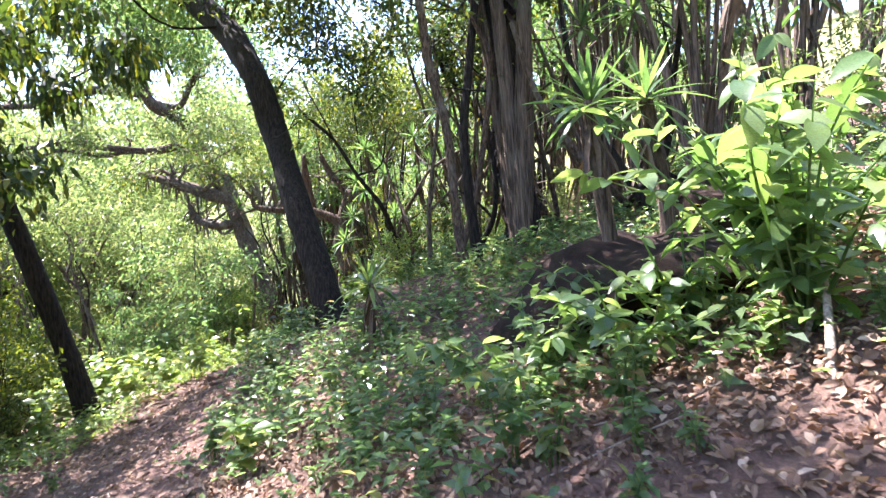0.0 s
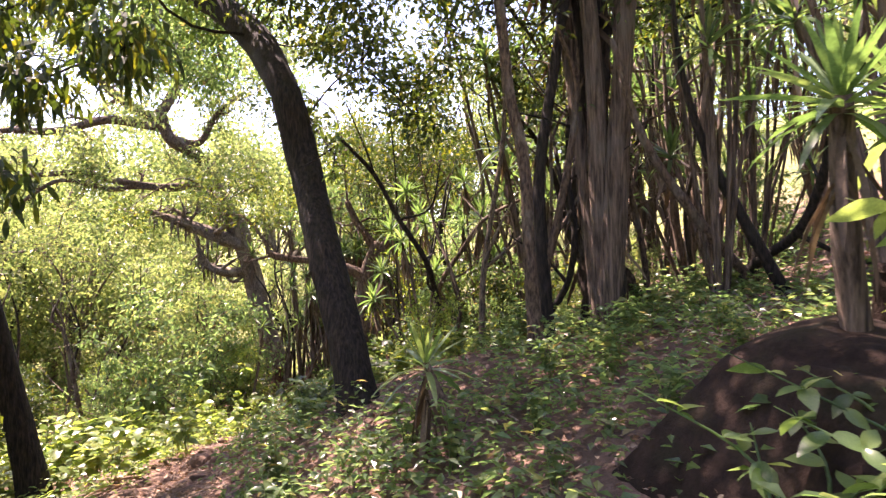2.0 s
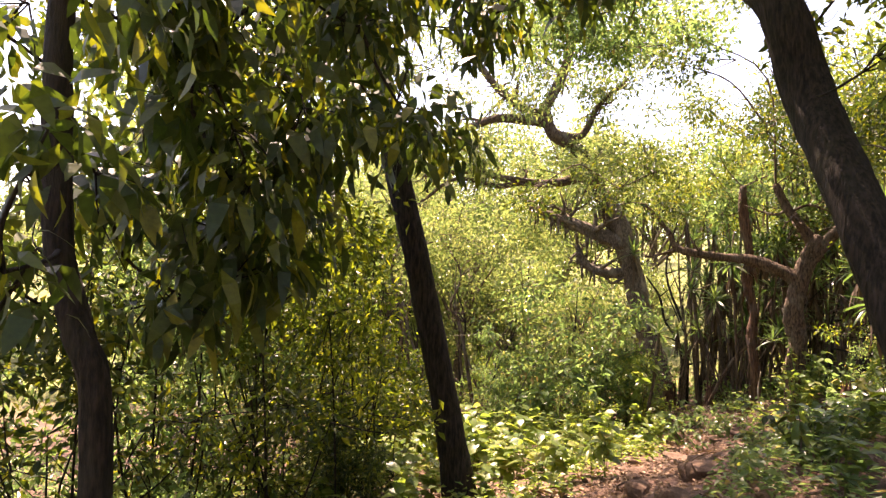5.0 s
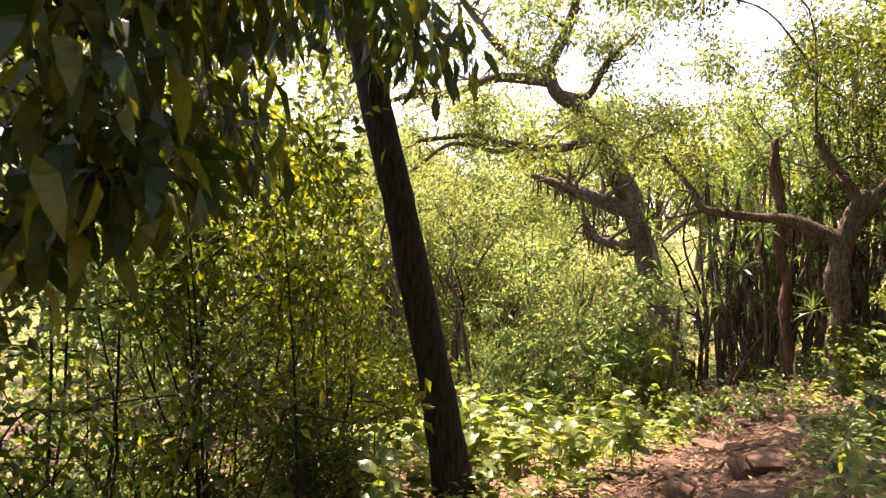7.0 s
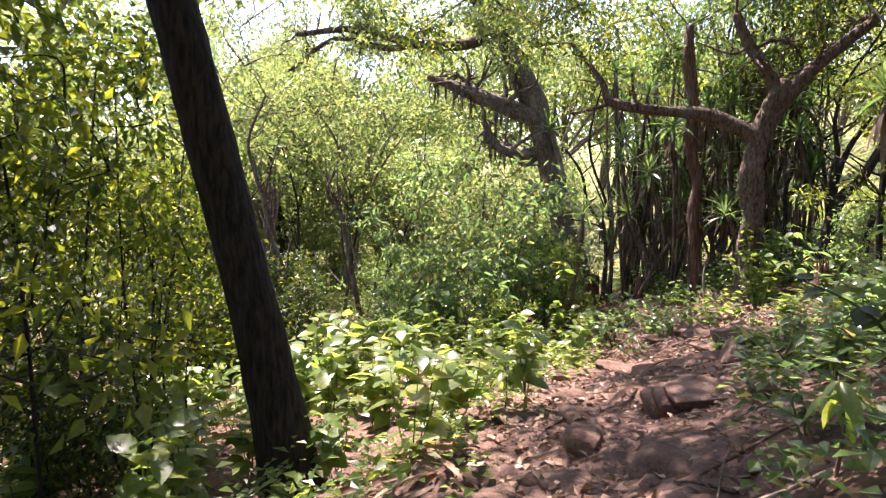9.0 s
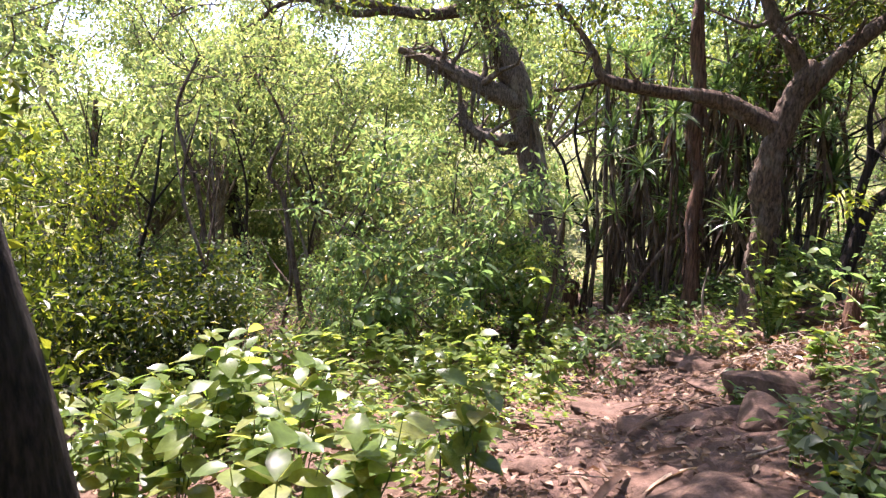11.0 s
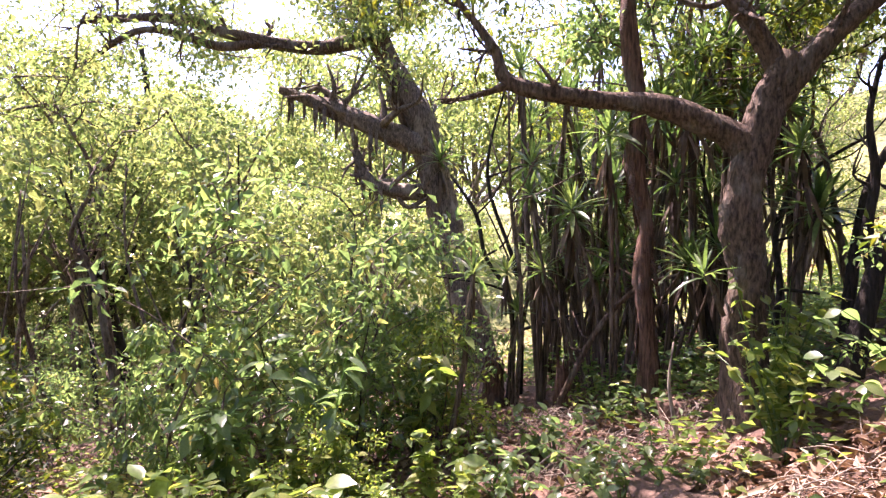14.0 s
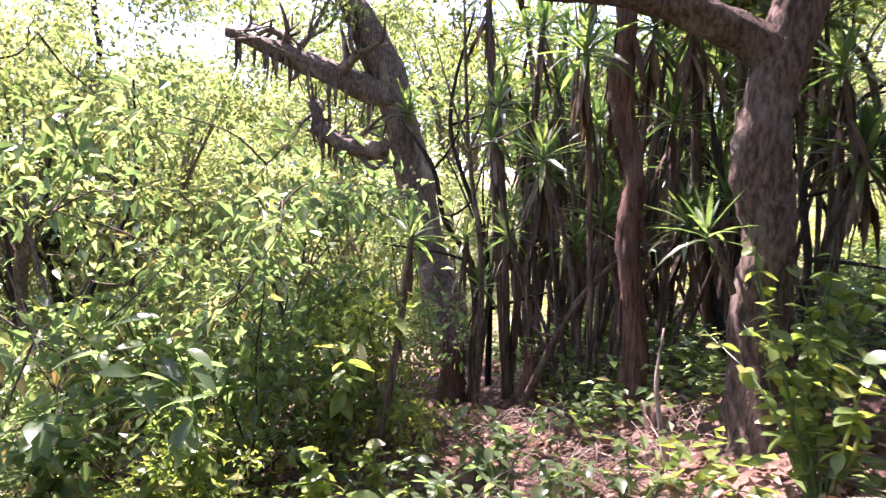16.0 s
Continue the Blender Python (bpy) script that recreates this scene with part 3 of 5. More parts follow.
crown(tree_b, cb, rb, 3000, 0.1, 0.05, LEAF_SHADED, seed=18, hub=[p[:3] for p in SPINES["B"][3:]])
cb = np.stack([g.uniform(-1.0, 3.5, 24), g.uniform(13.5, 17.5, 24), g.uniform(3.2, 6.2, 24)], 1)
crown(tree_b, cb, g.uniform(0.35, 0.7, 24), 3800, 0.11, 0.052, LEAF_SHADED, seed=72, hub=[p[:3] for p in SPINES["B"][4:]])
tree_b2 = tree("tree", "thin dark stem beside a shaggy trunk", "B2", mat=BARK_DARK, rough=0.08, sides=8)
cb, rb = clumps(g, (2.0, 9.4, 5.2), (1.7, 1.6, 0.6), 44, 0.35, 0.7)
crown(tree_b2, cb, rb, 5000, 0.1, 0.05, LEAF_SHADED, seed=19, hub=[p[:3] for p in SPINES["B2"][3:]])
tree_g = tree("tree", "old gnarled tree with a broken top and shaggy limbs", "gnarl", ["gnarl_l1", "gnarl_l2"], BARK_GREY, 0.24, 18, 0.3, twiglets=12)
tree_f = tree("tree", "forked tree with flaking brown bark and a long level limb", "F", ["F_right", "F_up", "F_left", "F_twig"], BARK_BROWN, 0.2, 20, 0.45, twiglets=5)
tree_p = tree("tree", "upright reddish trunk with peeling bark", "G", mat=BARK_RED, rough=0.2, sides=12)
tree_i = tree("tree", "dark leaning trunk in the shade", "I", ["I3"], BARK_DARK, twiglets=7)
tree("tree", "thin dark leaning stem", "I2", mat=BARK_DARK, sides=8)
tree_w = tree("tree", "wide spreading tree with winding bare limbs", "W", ["W_a", "W_b", "W_c", "W_d", "W_e", "W_f"], BARK_BROWN, 0.1, 14, 0.3, twiglets=12)
tree_h = tree("tree", "slim forked tree with thin branches", "H", ["H2", "H3", "H4", "H5", "H6"], BARK_DARK, 0.08, 10, twiglets=9)
tree_t = tree("tree", "thin crooked tree among the bushes", "T1", [], BARK_BROWN, 0.08, 8, twiglets=18)
tree_u = tree("tree", "thin crooked tree among the bushes", "T2", [], BARK_BROWN, 0.08, 8, twiglets=18)

g = np.random.default_rng(21)
c1, r1 = clumps(g, (-1.9, 15.9, 3.9), (1.4, 1.0, 0.6), 26, 0.35, 0.7)
c2, r2 = clumps(g, (-5.6, 15.6, 2.9), (0.8, 0.8, 0.35), 9, 0.3, 0.55)
crown(tree_f, np.vstack([c1, c2]), np.concatenate([r1, r2]), 10000, 0.095, 0.046, LEAF_SHADED, seed=22, hub=[p[:3] for p in SPINES["F_up"] + SPINES["F_right"] + SPINES["F_left"][4:]], twig_mat=BARK_BROWN)
# canopy above the view, put there to shade the trail
co = np.stack([g.uniform(-6.8, -3.9, 84), g.uniform(9.4, 15.0, 84), g.uniform(5.2, 6.6, 84)], 1)
crown(tree_f, co, g.uniform(0.35, 0.6, 84), 16000, 0.11, 0.055, LEAF_MID, seed=28, hub=[p[:3] for p in SPINES["F_up"]], twig_mat=BARK_BROWN)
c1, r1 = clumps(g, (-9.6, 20.4, 7.7), (2.9, 1.6, 1.3), 44, 0.5, 1.0)
c4, r4 = clumps(g, (-6.4, 21.6, 7.0), (1.6, 0.8, 0.9), 15, 0.4, 0.8)
c1, r1 = np.vstack([c1, c4]), np.concatenate([r1, r4])
c2, r2 = clumps(g, (-11.5, 18.8, 4.6), (1.8, 1.2, 0.7), 16, 0.4, 0.8)
c3, r3 = clumps(g, (-8.6, 23.2, 4.6), (1.4, 0.6, 0.9), 12, 0.35, 0.6)
crown(tree_w, np.vstack([c1, c2, c3]), np.concatenate([r1, r2, r3]), 15500, 0.15, 0.07, LEAF_FAR, seed=23, hub=[p[:3] for n in ("W_a", "W_b", "W_c", "W_d", "W_f") for p in SPINES[n][1:]], twig_mat=BARK_BROWN)
c1, r1 = clumps(g, (-15.2, 22.6, 5.2), (2.4, 1.4, 1.7), 40, 0.4, 0.9)
crown(tree_h, c1, r1, 7000, 0.14, 0.065, LEAF_FAR, seed=24, hub=[p[:3] for p in SPINES["H"][3:] + SPINES["H2"][2:]], twig_mat=BARK_GREY)
c1, r1 = clumps(g, (-11.4, 15.7, 3.4), (1.3, 0.8, 1.0), 22, 0.3, 0.6)
crown(tree_t, c1, r1, 2600, 0.09, 0.045, LEAF_FAR, seed=25, hub=[p[:3] for p in SPINES["T1"][2:]], twig_mat=BARK_GREY)
c1, r1 = clumps(g, (-9.6, 16.0, 2.6), (0.9, 0.8, 0.8), 14, 0.3, 0.6)
crown(tree_u, c1, r1, 1700, 0.09, 0.045, LEAF_FAR, seed=26, hub=[p[:3] for p in SPINES["T2"][2:]], twig_mat=BARK_GREY)

c1 = np.stack([g.uniform(-3.4, -0.6, 30), g.uniform(16.6, 21, 30), g.uniform(3.6, 6.0, 30)], 1)
crown(tree_i, c1, g.uniform(0.35, 0.7, 30), 2600, 0.12, 0.055, LEAF_GLOW, seed=29, hub=[p[:3] for p in SPINES["I"][3:] + SPINES["I3"][2:]])
c1 = np.stack([g.uniform(-1.8, 0.6, 26), g.uniform(16.7, 19, 26), g.uniform(2.3, 4.6, 26)], 1)
crown(tree_i, c1, g.uniform(0.3, 0.55, 26), 3000, 0.12, 0.05, LEAF_SHADED, seed=73, hub=[p[:3] for p in SPINES["I"][3:] + SPINES["I3"][2:]])
c1, r1 = clumps(g, (-9.3, 22.6, 2.6), (1.0, 0.5, 1.2), 14, 0.35, 0.7)
crown(tree_w, c1, r1, 2600, 0.13, 0.06, LEAF_FAR, seed=30, twigs=False)

c1 = np.stack([g.uniform(-8.6, -5.2, 11), g.uniform(17.6, 20.4, 11), g.uniform(3.2, 4.8, 11)], 1)
crown(tree_w, c1, g.uniform(0.3, 0.55, 11), 1700, 0.11, 0.05, LEAF_FAR, seed=74, hub=[p[:3] for n in ("W", "W_d") for p in SPINES[n][2:4]], twig_mat=BARK_BROWN)
c1, r1 = clumps(g, (-8.0, 20.9, 4.6), (0.35, 0.25, 0.35), 7, 0.3, 0.5)
crown(tree_w, c1, r1, 1500, 0.12, 0.055, LEAF_FAR, seed=61, hub=[p[:3] for p in SPINES["W"][2:4]], twig_mat=BARK_BROWN)
c1, r1 = clumps(g, (-3.55, 16.9, 3.3), (0.45, 0.4, 0.5), 10, 0.25, 0.5)
crown(tree_p, c1, r1, 1800, 0.1, 0.048, LEAF_MID, seed=62, hub=[p[:3] for p in SPINES["G"][4:]], twig_mat=BARK_BROWN)
c1 = np.stack([g.uniform(-6.0, -0.4, 38), g.uniform(21.2, 24.8, 38), g.uniform(2.8, 6.4, 38)], 1)
crown(tree_p, c1, g.uniform(0.4, 0.75, 38), 6000, 0.12, 0.055, LEAF_GLOW, seed=71, hub=[p[:3] for p in SPINES["G"][6:]], twig_mat=BARK_BROWN)
c1 = np.stack([g.uniform(-3.0, -1.1, 20), g.uniform(16.7, 18.2, 20), g.uniform(2.0, 4.0, 20)], 1)
crown(tree_f, c1, g.uniform(0.3, 0.55, 20), 1800, 0.11, 0.05, LEAF_SHADED, seed=63, hub=[p[:3] for p in SPINES["F_right"][1:] + SPINES["F_up"][1:]], twig_mat=BARK_BROWN)

# ---- yuccas ----


def blade(length, width, bend, fold=0.12):
    """One strap leaf along +x, arching down."""
    st = [(0, 0.5), (0.2, 0.8), (0.5, 1.0), (0.8, 0.65), (1.0, 0.0)]
    vs, x, z, a = [], 0.0, 0.0, bend * 0.25
    for k, (s, w) in enumerate(st):
        if k:
            d = (s - st[k - 1][0]) * length
            a -= bend * (s - st[k - 1][0])
            x, z = x + d * math.cos(a), z + d * math.sin(a)
        h = w * width / 2
        vs += [(x, h, z + fold * h * 2), (x, 0, z), (x, -h, z + fold * h * 2)]
    vs = vs[:-3] + [vs[-2]]
    q = [(3 * k + j, 3 * k + 3 + j, 3 * k + 4 + j, 3 * k + 1 + j) for k in range(3) for j in (0, 1)]
    t = [(9, 12, 10), (10, 12, 11)]
    return np.array(vs), np.array(q), np.array(t)


BLADES = [mesh_of("strap_leaf", *(lambda b: (b[0], b[1:]))(blade(1.0, 0.1, k)), True) for k in (0.15, 0.5, 0.95)]
DEAD = mesh_of("dead_leaf", *(lambda b: (b[0], b[1:]))(blade(1.0, 0.09, 0.4, 0.35)), True)
for b in BLADES:
    b.materials.append(LEAF_YUCCA)
DEAD.materials.append(LEAF_HANG)


def rosette(g, centre, n, length, low=-0.35, dead=0):
    """Poses of the leaves of one head; steep at its heart, level and hanging outside."""
    out = []
    for k in range(n + dead):
        s = k / n
        el = radians(86) * (1 - s) + low * s if k < n else -g.uniform(0.9, 1.4)
        az = k * 2.39996 + g.normal(0, 0.15)
        el += g.normal(0, 0.13)
        c = Vector(centre) + Vector((0, 0, -0.16 * length * min(s, 1.4) - (0.3 * g.random() if k >= n else 0)))
        size = length * g.uniform(0.8, 1.12) * (0.75 + 0.5 * min(s, 0.6))
        m = Matrix.Translation(c) @ Matrix.Rotation(az, 4, "Z") @ Matrix.Rotation(-el, 4, "Y") @ Matrix.Rotation(g.normal(0, 0.2), 4, "X") @ Matrix.Scale(size, 4)
        out.append((m, (0 if s < 0.4 else 1 if s < 0.75 else 2) if k < n else 3))
    return out


def yucca(place, heads, label, stem_r=0.05, length=0.5, n=30, dead=10, seed=1, joined=False, sink=0.15, name="yucca"):
    """A yucca: a stem to each head, and every leaf its own piece near the trail."""
    g = np.random.default_rng(seed)
    x, y = place[:2]
    z = gz(x, y) if len(place) < 3 else place[2]
    root = thing(name, (x, y, z), label, "yucca", "yuccas")
    o = Vector((x, y, z))
    allv, allf, n0 = {0: [], 1: []}, {0: [], 1: []}, {0: 0, 1: 0}
    for h in heads:
        e = Vector(h) - o
        mid = e * 0.5 + Vector((g.normal(0, 0.06), g.normal(0, 0.06), 0))
        v, q, c = tube([(g.normal(0, 0.02), g.normal(0, 0.02), -sink, stem_r * 1.25), (*mid, stem_r), (*e, stem_r * 0.8)], 9, 6, 0.14, seed)
        part("stem", mesh_of("stem", v, [q, c], True), BARK_SHAG, root)
        for m, k in rosette(g, e, n, length, dead=dead):
            me = DEAD if k == 3 else BLADES[k]
            if not joined:
                part("dead_leaf" if k == 3 else "leaf", me, None, root, at=m)
                continue
            b = 1 if k == 3 else 0
            vv, q, t = blade(1.0, 0.105, (0.15, 0.5, 0.95, 0.4)[k])
            vv = vv @ np.array(m.to_3x3()).T + np.array(m.translation)
            allv[b].append(vv)
            allf[b].append((q + n0[b], t + n0[b]))
            n0[b] += len(vv)
    for b, nm, mt in ((0, "foliage", LEAF_YUCCA), (1, "dead_leaves", LEAF_HANG)):
        if allv[b]:
            part(nm, mesh_of(nm, np.vstack(allv[b]), [np.vstack([f[0] for f in allf[b]]), np.vstack([f[1] for f in allf[b]])], True), mt, root)
    return root


# on the boulder beside the trail
yucca((1.3, 4.75, 0.55), [(1.1, 4.55, 2.05)], "tall yucca with bright strap leaves on a boulder", 0.06, 0.48, 50, 8, 31)
yucca((1.72, 4.85, 0.6), [(1.55, 4.72, 2.08)], "yucca with broad strap leaves and a dead-leaf skirt", 0.06, 0.5, 34, 6, 32)
yucca((-0.55, 5.95), [(-0.78, 6.09, 0.72)], "small leaning yucca with narrow leaves", 0.03, 0.42, 26, 12, 33)
yucca((-2.86, 15.78, -0.05), [(-2.97, 15.68, 0.16)], "young yucca with upright pale leaves rooted on a forked trunk", 0.018, 0.36, 14, 0, 34)
yucca((-6.75, 21.2, 1.7), [(-6.8, 21.15, 1.95)], "small yucca rooted on a gnarled trunk", 0.04, 0.6, 22, 6, 35, joined=True, sink=0.3)
yucca((-2.0, 17.2), [(-1.75, 17.1, 0.75)], "dark yucca head behind a forked tree", 0.05, 0.6, 30, 10, 36, joined=True)
yucca((-2.7, 17.6), [(-2.9, 17.4, 1.9), (-2.5, 17.7, 2.6)], "dark yucca with two heads in the shade", 0.045, 0.6, 30, 10, 65, joined=True)
yucca((-4.6, 18.2), [(-4.7, 18.0, 1.4), (-4.3, 18.3, 2.2), (-4.9, 18.4, 2.7)], "slender yucca with three strap-leaved heads", 0.04, 0.5, 26, 8, 66, joined=True)
yucca((-5.3, 16.2), [(-5.1, 16.6, 0.1)], "young yucca with bright narrow leaves", 0.03, 0.4, 20, 4, 37, joined=True)

yucca((1.0, 8.5), tops, "strap-leaved heads and hanging dead leaves on a shaggy trunk", 0.1, 0.75, 34, 40, 38, joined=True)

g = np.random.default_rng(39)
for k in range(150):
    s = catmull(SPINES["C"], 8)
    p = s[int(g.integers(6, len(s)))]
    az = g.uniform(0, 6.283)
    m = Matrix.Translation((p[0] + math.cos(az) * p[3] * 0.9, p[1] + math.sin(az) * p[3] * 0.9, p[2])) @ Matrix.Rotation(az, 4, "Z") @ Matrix.Rotation(g.uniform(0.6, 1.5), 4, "Y") @ Matrix.Rotation(g.normal(0, 0.5), 4, "X") @ Matrix.Scale(g.uniform(0.25, 0.7), 4)
    part("dead_leaf", DEAD, None, tree_c, at=tree_c.matrix_basis.inverted() @ m)

STRIP = mesh_of("bark_strip", *(lambda b: (b[0], b[1:]))(blade(1.0, 0.16, 0.35, -0.25)), True)
STRIP.materials.append(BARK_RED)
SHRED = mesh_of("bark_shred", *(lambda b: (b[0], b[1:]))(blade(1.0, 0.13, 0.5, 0.2)), True)
SHRED.materials.append(BARK_GREY)


def peel(root, key, mesh, name, n, size, seed, first=3, per=8):
    """Loose strips of bark that hang from a trunk or limb."""
    gg = np.random.default_rng(seed)
    line = catmull(SPINES[key], per)
    for _ in range(n):
        p = line[int(gg.integers(first, len(line)))]
        az = gg.uniform(0, 6.283)
        m = Matrix.Translation((p[0] + math.cos(az) * p[3] * 0.92, p[1] + math.sin(az) * p[3] * 0.92, p[2])) @ Matrix.Rotation(az, 4, "Z") @ Matrix.Rotation(gg.uniform(1.15, 1.75), 4, "Y") @ Matrix.Scale(gg.uniform(*size), 4)
        part(name, mesh, None, root, at=root.matrix_basis.inverted() @ m)


peel(tree_p, "G", STRIP, "bark_strip", 46, (0.2, 0.6), 3)
FLAKE = mesh_of("bark_flake", *(lambda b: (b[0], b[1:]))(blade(1.0, 0.3, 0.25, -0.3)), True)
FLAKE.materials.append(BARK_BROWN)
peel(tree_f, "F", FLAKE, "bark_flake", 60, (0.08, 0.2), 7)
peel(tree_f, "F_left", FLAKE, "bark_flake", 26, (0.06, 0.15), 8, 4)
peel(tree_g, "gnarl", SHRED, "bark_shred", 40, (0.3, 0.8), 4)
peel(tree_g, "gnarl_l1", SHRED, "bark_shred", 34, (0.25, 0.7), 5, 6)
peel(tree_g, "gnarl_l2", SHRED, "bark_shred", 22, (0.25, 0.6), 6, 6)

# the thicket of tall stems: a few kinds, repeated
g = np.random.default_rng(41)
kinds = []
for k in range(6):
    hs = [(g.normal(0, 0.2), g.normal(0, 0.2), g.uniform(2.2, 3.3))]
    for _ in range(int(g.integers(3, 7))):
        hs.append((g.normal(0, 0.4), g.normal(0, 0.4), g.uniform(1.1, 4.2)))
    kinds.append(yucca((0, 0, 0), hs, "tall yucca with bare shaggy stems and strap-leaved heads", g.uniform(0.018, 0.034), 0.42, 28, 4, 50 + k, joined=True, sink=0.3))
spots = []
while len(spots) < 40:
    k = len(spots)
    if k < 13:
        x, y = g.uniform(-5.0, -1.6), g.uniform(17.8, 23.5)
    elif k < 22:
        x, y = g.uniform(-0.6, 3.4), g.uniform(9.8, 17)
    else:
        x, y = g.uniform(1.6, 6.5), g.uniform(6.5, 15)
    if all(math.hypot(x - a, y - b) > 0.42 for a, b in spots):
        spots.append((x, y))
for k, (x, y) in enumerate(spots):
    m = pose(x, y, gz(x, y), g.normal(0, 7), g.normal(0, 7), g.uniform(0, 360)) @ Matrix.Scale(g.uniform(0.85, 1.5) if k < 13 else g.uniform(0.7, 1.3), 4)
    src = kinds[k % 6]
    if k < 6:
        src.matrix_basis = m
    else:
        ob = copy_thing(src, m)
        ob.matrix_basis = m

# shorter yuccas in front of them, thick with heads
short = []
for k in range(3):
    hs = [(g.normal(0, 0.35), g.normal(0, 0.3), h * g.uniform(0.92, 1.08)) for h in (1.5, 2.0, 2.4, 2.8, 3.2)]
    short.append(yucca((0, 0, 0), hs, "many-headed yucca with narrow green leaves and dry skirts", 0.022, 0.42, 30, 12, 650 + k, joined=True, sink=0.3))
for k in range(13):
    x, y = -4.9 + 0.255 * k + g.normal(0, 0.1), g.uniform(17.3, 19.6)
    m = pose(x, y, gz(x, y), g.normal(0, 5), g.normal(0, 5), g.uniform(0, 360)) @ Matrix.Scale(g.uniform(0.8, 1.1), 4)
    if k < 3:
        short[k].matrix_basis = m
    else:
        copy_thing(short[k % 3], m).matrix_basis = m

for x, y in ((-1.3, 12.4), (-0.7, 13.2), (-0.2, 11.6), (0.3, 12.8), (-1.0, 10.9)):
    m = pose(x, y, gz(x, y), g.normal(0, 5), g.normal(0, 5), g.uniform(0, 360)) @ Matrix.Scale(g.uniform(0.7, 0.9), 4)
    copy_thing(short[int(g.integers(3))], m).matrix_basis = m

# thin bare stems between them
g = np.random.default_rng(43)


def thin_stem(x, y, h, lean, r, mat, seed):
    gg = np.random.default_rng(seed)
    z = gz(x, y)
    root = thing("sapling", (x, y, z), "thin bare sapling stem in the thicket", "sapling", "bare saplings")
    e = np.array([lean * h, gg.normal(0, 0.12) * h, h])
    b = [(0, 0, -0.15, r), (*(e * 0.35 + gg.normal(0, 0.14, 3)), r * 0.85), (*(e * 0.7 + gg.normal(0, 0.2, 3)), r * 0.65), (*e, r * 0.35)]
    v, q, c = tube(b, 7, 5, 0.08, seed)
    part("trunk", mesh_of("trunk", v, [q, c], True), mat, root)
    for _ in range(3):
        s = np.array(b[int(gg.integers(1, 3))][:3])
        d = gg.normal(0, 0.4, 3) + np.array([0, 0, 0.6])
        v, q, c = tube([(*s, r * 0.5), (*(s + d * 0.5 + gg.normal(0, 0.05, 3)), r * 0.35), (*(s + d * 1.1), 0.004)], 5, 4)
        part("branch", mesh_of("branch", v, [q, c], True), mat, root)


for k in range(72):
    if k >= 62:
        x, y = (g.uniform(-1.0, 4.0), g.uniform(8.6, 13.5))
    elif k < 16:
        x, y = g.uniform(-5.0, -1.2), g.uniform(17.2, 23)
    elif k < 44:
        x, y = g.uniform(-1.5, 3.5), g.uniform(9, 15)
    else:
        x, y = g.uniform(-14, -8.5), g.uniform(13, 22)
    thin_stem(x, y, g.uniform(2.2, 4.5), g.normal(0, 0.14), g.uniform(0.02, 0.055), (BARK_DARK, BARK_BROWN, BARK_GREY)[k % 3], 900 + k)

def crooked(x, y, h, seed, mat, r):
    """A dark crooked stem with a few bent limbs."""
    gg = np.random.default_rng(seed)
    root = thing("crooked_tree", (x, y, gz(x, y)), "dark crooked stem with bent limbs in the thicket", "tree", "crooked stems")
    p, line = np.array([0, 0, -0.15]), []
    d = unit(np.array([gg.normal(0, 0.3), gg.normal(0, 0.2), 1.0]))
    for k in range(7):
        line.append((*p, r * (1 - 0.1 * k)))
        d = unit(d + gg.normal(0, 0.28, 3) + np.array([0, 0, 0.12]))
        p = p + d * h / 6
    v, q, c = tube(line, 9, 5, 0.14, seed, 0.3)
    part("trunk", mesh_of("trunk", v, [q, c], True), mat, root)
    for k in range(2, 6):
        b = np.array(line[k][:3])
        e = unit(gg.normal(0, 1, 3) * np.array([1, 0.8, 0.4]) + np.array([0, 0, 0.5])) * h * gg.uniform(0.18, 0.32)
        mid = b + e * 0.5 + gg.normal(0, 0.08, 3)
        v, q, c = tube([(*b, line[k][3] * 0.6), (*mid, line[k][3] * 0.42), (*(b + e + np.array([0, 0, 0.15])), 0.008)], 7, 5, 0.1, seed + k)
        part("limb", mesh_of("limb", v, [q, c], True), mat, root)


for k, (x, y, h, r) in enumerate([(-1.15, 16.6, 3.4, 0.05), (-0.7, 17.3, 3.8, 0.06), (-1.5, 17.5, 3.6, 0.045), (-0.2, 17.0, 3.2, 0.05), (-2.2, 16.9, 3.2, 0.04), (-4.4, 17.4, 3.0, 0.04), (-5.1, 18.6, 3.4, 0.05),
                                  (0.2, 9.6, 3.6, 0.05), (1.7, 9.3, 4.0, 0.07), (2.3, 8.7, 3.6, 0.06), (-0.5, 10.4, 3.6, 0.05), (-1.0, 11.5, 3.4, 0.05), (1.5, 10.4, 4.2, 0.06)]):
    crooked(x, y, h, 700 + k, (BARK_DARK, BARK_BROWN)[k % 3 == 2], r)

# ---- bushes ----


